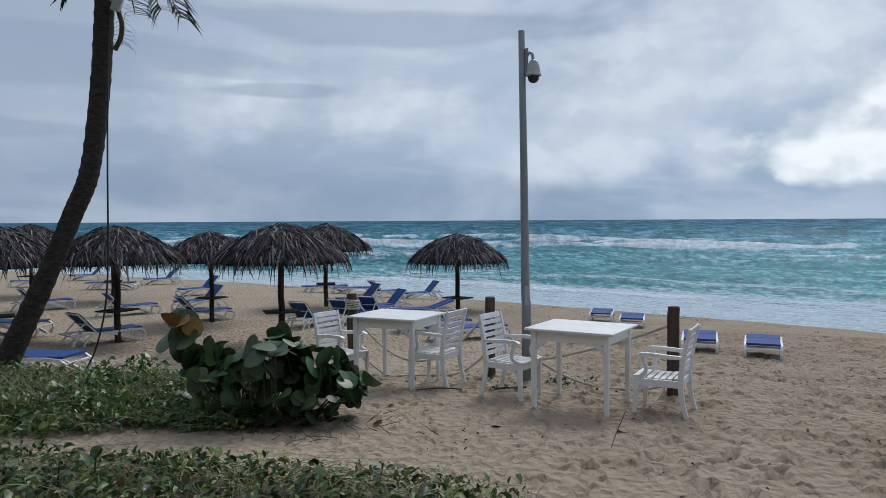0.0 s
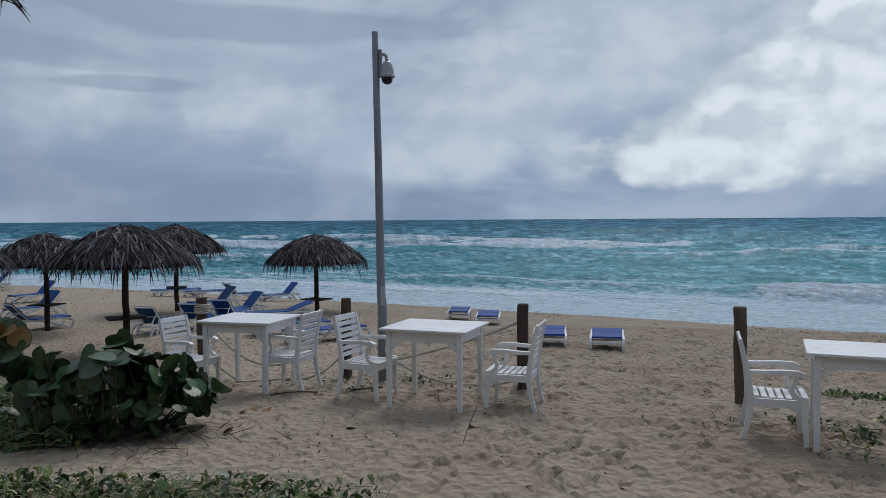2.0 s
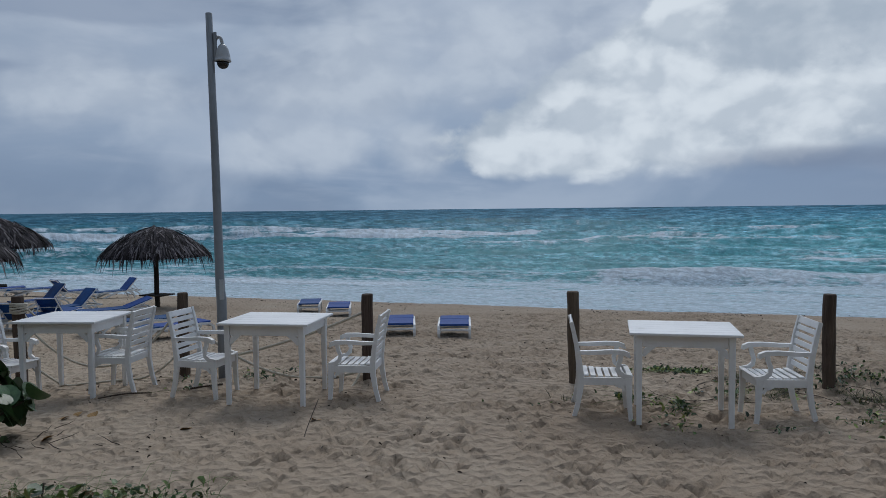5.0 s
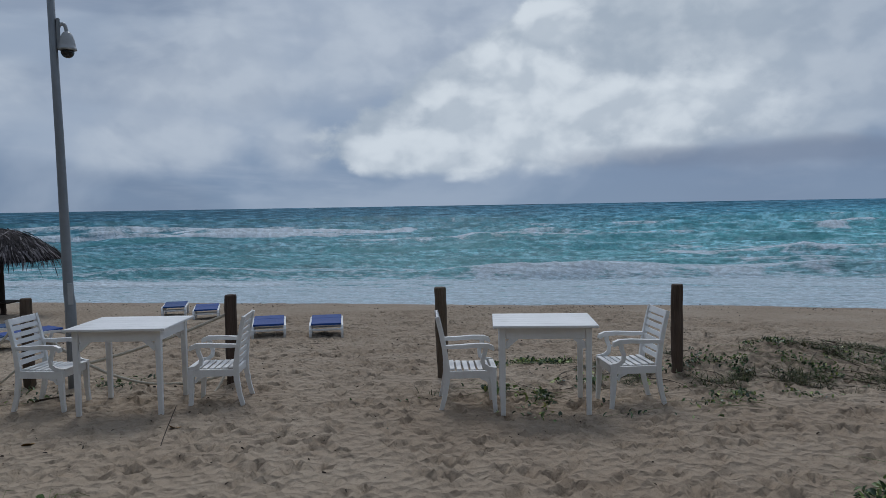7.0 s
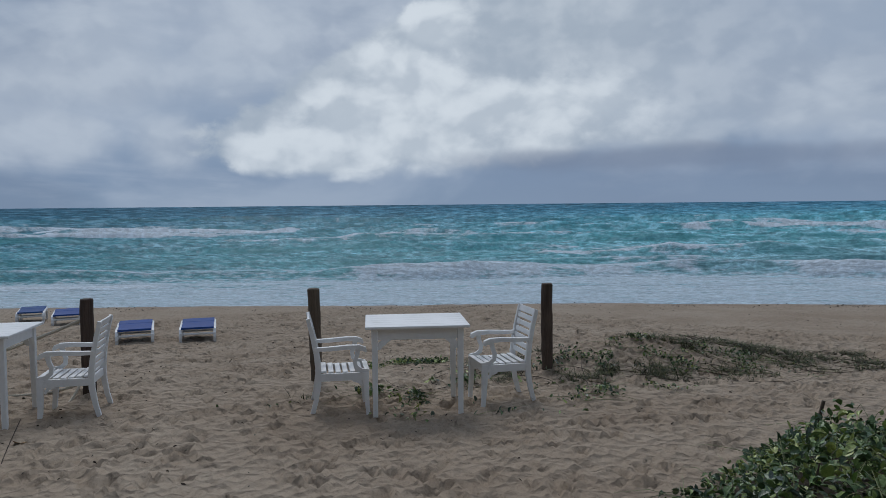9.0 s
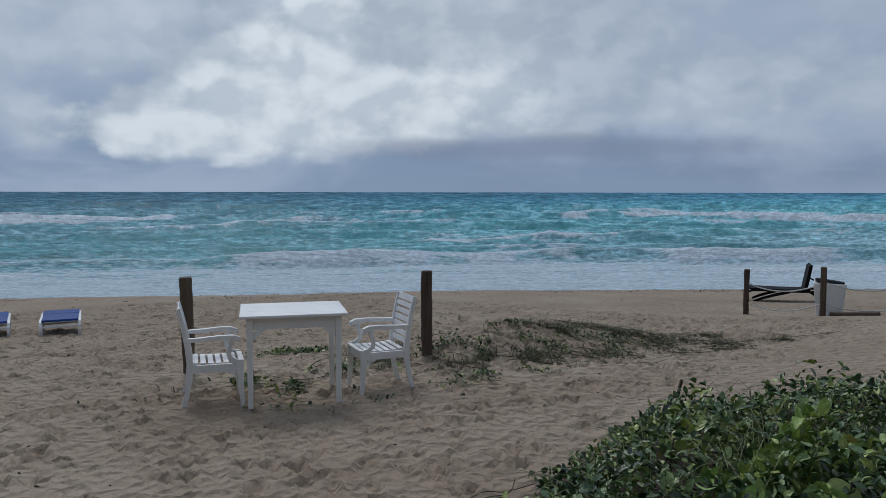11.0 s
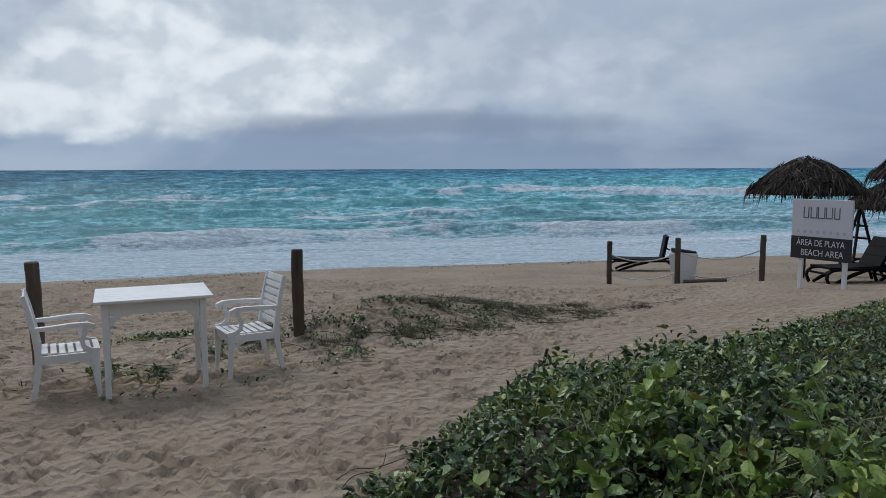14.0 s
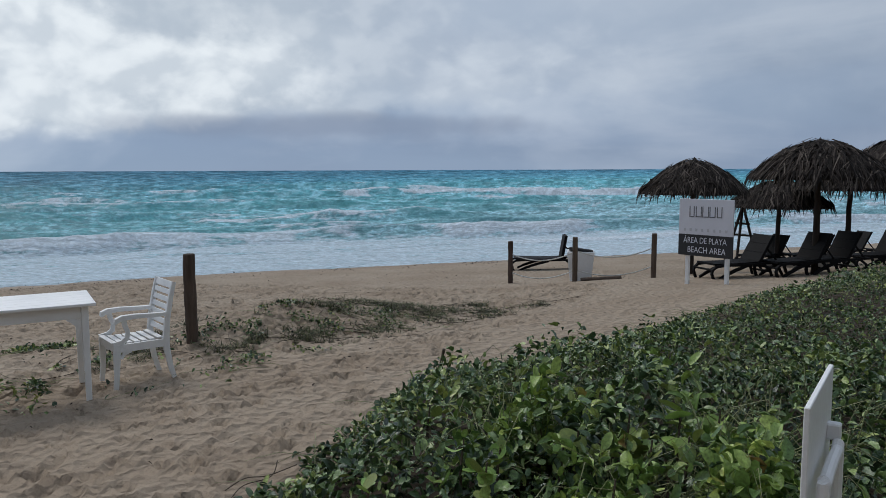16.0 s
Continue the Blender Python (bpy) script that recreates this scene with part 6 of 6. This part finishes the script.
def tufts(name, label, n, each, box_, inside, long_, mat):
    """Tufts of thin bent grass blades."""
    C = scatter(n, box_, inside)
    XY = np.repeat(C, each, 0) + RNG.normal(0, 0.05, (n * each, 2))
    k = len(XY)
    x, y = XY[:, 0], XY[:, 1]
    ln_, a = RNG.uniform(*long_, k), RNG.uniform(0, 2 * np.pi, k)
    w = RNG.uniform(0.0018, 0.0042, k)
    rise, bend = RNG.uniform(0.05, 0.95, k), RNG.uniform(0.3, 1.6, k)
    P = np.stack([x, y, height(x, y) - 0.01], 1)
    d = np.stack([np.cos(a), np.sin(a), 0 * a], 1)
    side = np.stack([-np.sin(a), np.cos(a), 0 * a], 1) * w[:, None]
    rows = [P]
    for s in range(3):
        e = rise - bend * s / 3
        P = P + (d * np.cos(e)[:, None] + np.array((0, 0, 1.0)) * np.sin(e)[:, None]) * (ln_ / 3)[:, None]
        P[:, 2] = np.maximum(P[:, 2], height(P[:, 0], P[:, 1]) + 0.004)
        rows.append(P)
    co = np.stack([rows[0] - side, rows[0] + side, rows[1] - side, rows[1] + side, rows[2] - side * 0.7, rows[2] + side * 0.7, rows[3]], 1).reshape(-1, 3)
    f = np.array([(0, 1, 3), (0, 3, 2), (2, 3, 5), (2, 5, 4), (4, 5, 6)])
    faces = (f[None] + 7 * np.arange(k)[:, None, None]).reshape(-1, 3)
    me = bpy.data.meshes.new(name)
    me.from_pydata(co.tolist(), [], faces.tolist())
    me.materials.append(mat)
    tagged(new(name, me), label, "grass", kind="stuff")


def dune_in(x, y):
    a, b = (x - 7.8) * 0.93 - (y - 5.0) * 0.36, (x - 7.8) * 0.36 + (y - 5.0) * 0.93
    w = fbm(x * 1.5, y * 1.5, 51, 4) - 0.47
    core = 1 - np.sqrt((a / 4.2) ** 2 + ((b + 0.22) / 0.95) ** 2) + 1.0 * w
    clump = 0.02 + smooth(0.50, 0.62, fbm(x * 2.7, y * 2.7, 53, 4))
    return smooth(-0.1, 0.5, core) * (0.05 + 0.95 * smooth(5.4, 6.3, x)) * np.clip(clump, 0, 1)


tufts("dune_grass", "sparse dark green and dry grass on the dune", 620, 28, (3.4, 12.5, 2.6, 7.4), dune_in, (0.05, 0.17), GRASS)
bm = bmesh.new()
rnd = random.Random(8)
for x, y in scatter(190, (3.4, 12.5, 2.6, 7.4), lambda x, y: np.clip(dune_in(x, y) + 0.02 * (np.hypot((x - 7.8) / 4.4, (y - 5.0) / 1.3) < 1), 0, 1)):
    a, ln_, turn = rnd.uniform(0, 6.28), rnd.uniform(0.2, 0.8), rnd.gauss(0, 1.0)
    pts = []
    for k in range(6):
        t = k / 5
        px, py = x + math.cos(a + turn * t) * ln_ * t, y + math.sin(a + turn * t) * ln_ * t
        pts.append((px, py, ground_z(px, py, 0) + 0.012 + 0.04 * rnd.random() * t))
    tube(bm, pts, [0.0045, 0.004, 0.004, 0.003, 0.0025, 0.002], 4, cap=False)
tagged(part("dune_runners", bm, STEM), "dry dark runners trailing over the dune sand", "plant stems", kind="stuff")


def table_in(x, y):
    w = fbm(x * 2.1, y * 2.1, 63, 4) - 0.47
    core = 1 - np.hypot((x - 4.9) / 1.5, (y - 5.6) / 0.75) + 1.6 * w
    core = np.maximum(core, 0.8 - np.hypot((x - 0.9) / 0.9, (y - 8.3) / 0.4) + 1.6 * w)
    core = np.maximum(core, 0.9 - np.hypot((x - 6.3) / 1.5, (y - 4.25) / 0.5) + 1.6 * w)
    core = np.maximum(core, 1.3 - np.hypot((x - 5.9) / 0.7, (y - 7.2) / 0.45) + 0.8 * w)
    core = np.maximum(core, 1.1 - np.hypot((x - 4.4) / 0.8, (y - 5.85) / 0.25) + 0.8 * w)
    a, b = (x - 7.6) * 0.93 - (y - 4.7) * 0.36, (x - 7.6) * 0.36 + (y - 4.7) * 0.93
    core = np.maximum(core, 1.0 - np.hypot(a / 3.2, b / 0.85) + 1.2 * w)
    return (0.08 * smooth(-0.3, 0.2, core) + smooth(0.25, 0.9, core)) * smooth(0.45, 0.6, fbm(x * 4.1, y * 4.1, 54, 3))


creeper("sand_creeper", "small creeping green leaves scattered under the tables", 2300, (-0.5, 11.0, 2.8, 9.0), table_in, lambda x, y: 0.03 + 0 * x, (0.025, 0.06))


def litter_in(x, y):
    u, s = shore_coords(x, y)
    q = s + 21.2 - shoreline(u)
    line = np.exp(-((q - 18.9 + 1.5 * (fbm(u * 0.3, u * 0, 5, 3) - 0.45)) / 0.6) ** 2)
    tables = 0.14 * smooth(0.42, 0.60, fbm(x * 1.3, y * 1.3, 91, 4)) * np.exp(-(np.hypot(x - 3, y - 6.5) / 5) ** 4)
    return np.clip(line * 0.75 * (0.05 + smooth(0.48, 0.64, fbm(u * 0.9, s * 0.9, 6, 3))) + tables + 0.02, 0, 1)


XY = scatter(3600, (-14, 24, 2.6, 32), litter_in)
x, y = XY[:, 0], XY[:, 1]
k = len(XY)
ob = leaf_mesh("beach_litter", np.stack([x, y, height(x, y) + 0.012], 1), RNG.uniform(0.009, 0.032, k) * (1 + 0.03 * np.hypot(x, y)), RNG.uniform(0, 6.28, k), RNG.normal(0.1, 0.3, k), RNG.normal(0, 0.5, k), DEBRIS, 0.6)
tagged(ob, "dry brown seaweed scraps and leaf litter on sand", "litter", kind="stuff")


def make_twig(name, pts, r, label):
    bm = bmesh.new()
    tube(bm, smooth_path([(x, y, ground_z(x, y, 0) + h) for x, y, h in pts]), r, 5)
    tagged(part(name, bm, STEM, smooth_=True), label, "twig", "twigs on the sand")


make_twig("twig", [(1.28, 5.70, 0.0), (1.35, 5.84, 0.08), (1.47, 6.0, 0.24)], 0.0038, "thin bare twig sticking up from the sand")
make_twig("twig", [(3.62, 2.50, 0.01), (3.74, 2.46, 0.04), (3.86, 2.40, 0.02), (4.0, 2.30, 0.05)], 0.003, "dark bent twig lying on the sand")
make_twig("twig", [(3.55, 2.40, 0.01), (3.68, 2.42, 0.03), (3.80, 2.33, 0.05), (3.9, 2.36, 0.10)], 0.003, "dark bent twig lying on the sand")
make_twig("twig", [(6.05, 2.36, 0.0), (6.06, 2.35, 0.14), (6.08, 2.33, 0.27)], 0.014, "dark stub of driftwood standing among creepers")
make_twig("twig", [(0.55, 8.05, 0.015), (0.72, 8.02, 0.03), (0.9, 8.1, 0.015)], 0.010, "dark bent twig lying on the sand")
make_twig("twig", [(-0.3, 8.1, 0.015), (-0.05, 8.13, 0.02), (0.2, 8.05, 0.015)], 0.008, "dark bent twig lying on the sand")
for x, y in ((-0.40, 7.55), (-0.30, 7.45), (0.5, 6.45), (-0.5, 7.4), (1.5, 6.2), (-0.55, 6.75)):
    d = new("fallen_leaf", OVAL[1].copy())
    d.data.materials.clear()
    d.data.materials.append(DEADLEAF)
    d.matrix_basis = pose(x, y, ground_z(x, y, -0.015), 15, 10, x * 300) @ Matrix.Scale(0.10, 4)
    tagged(d, "curled brown fallen leaf lying on the sand", "leaf", "fallen leaves")
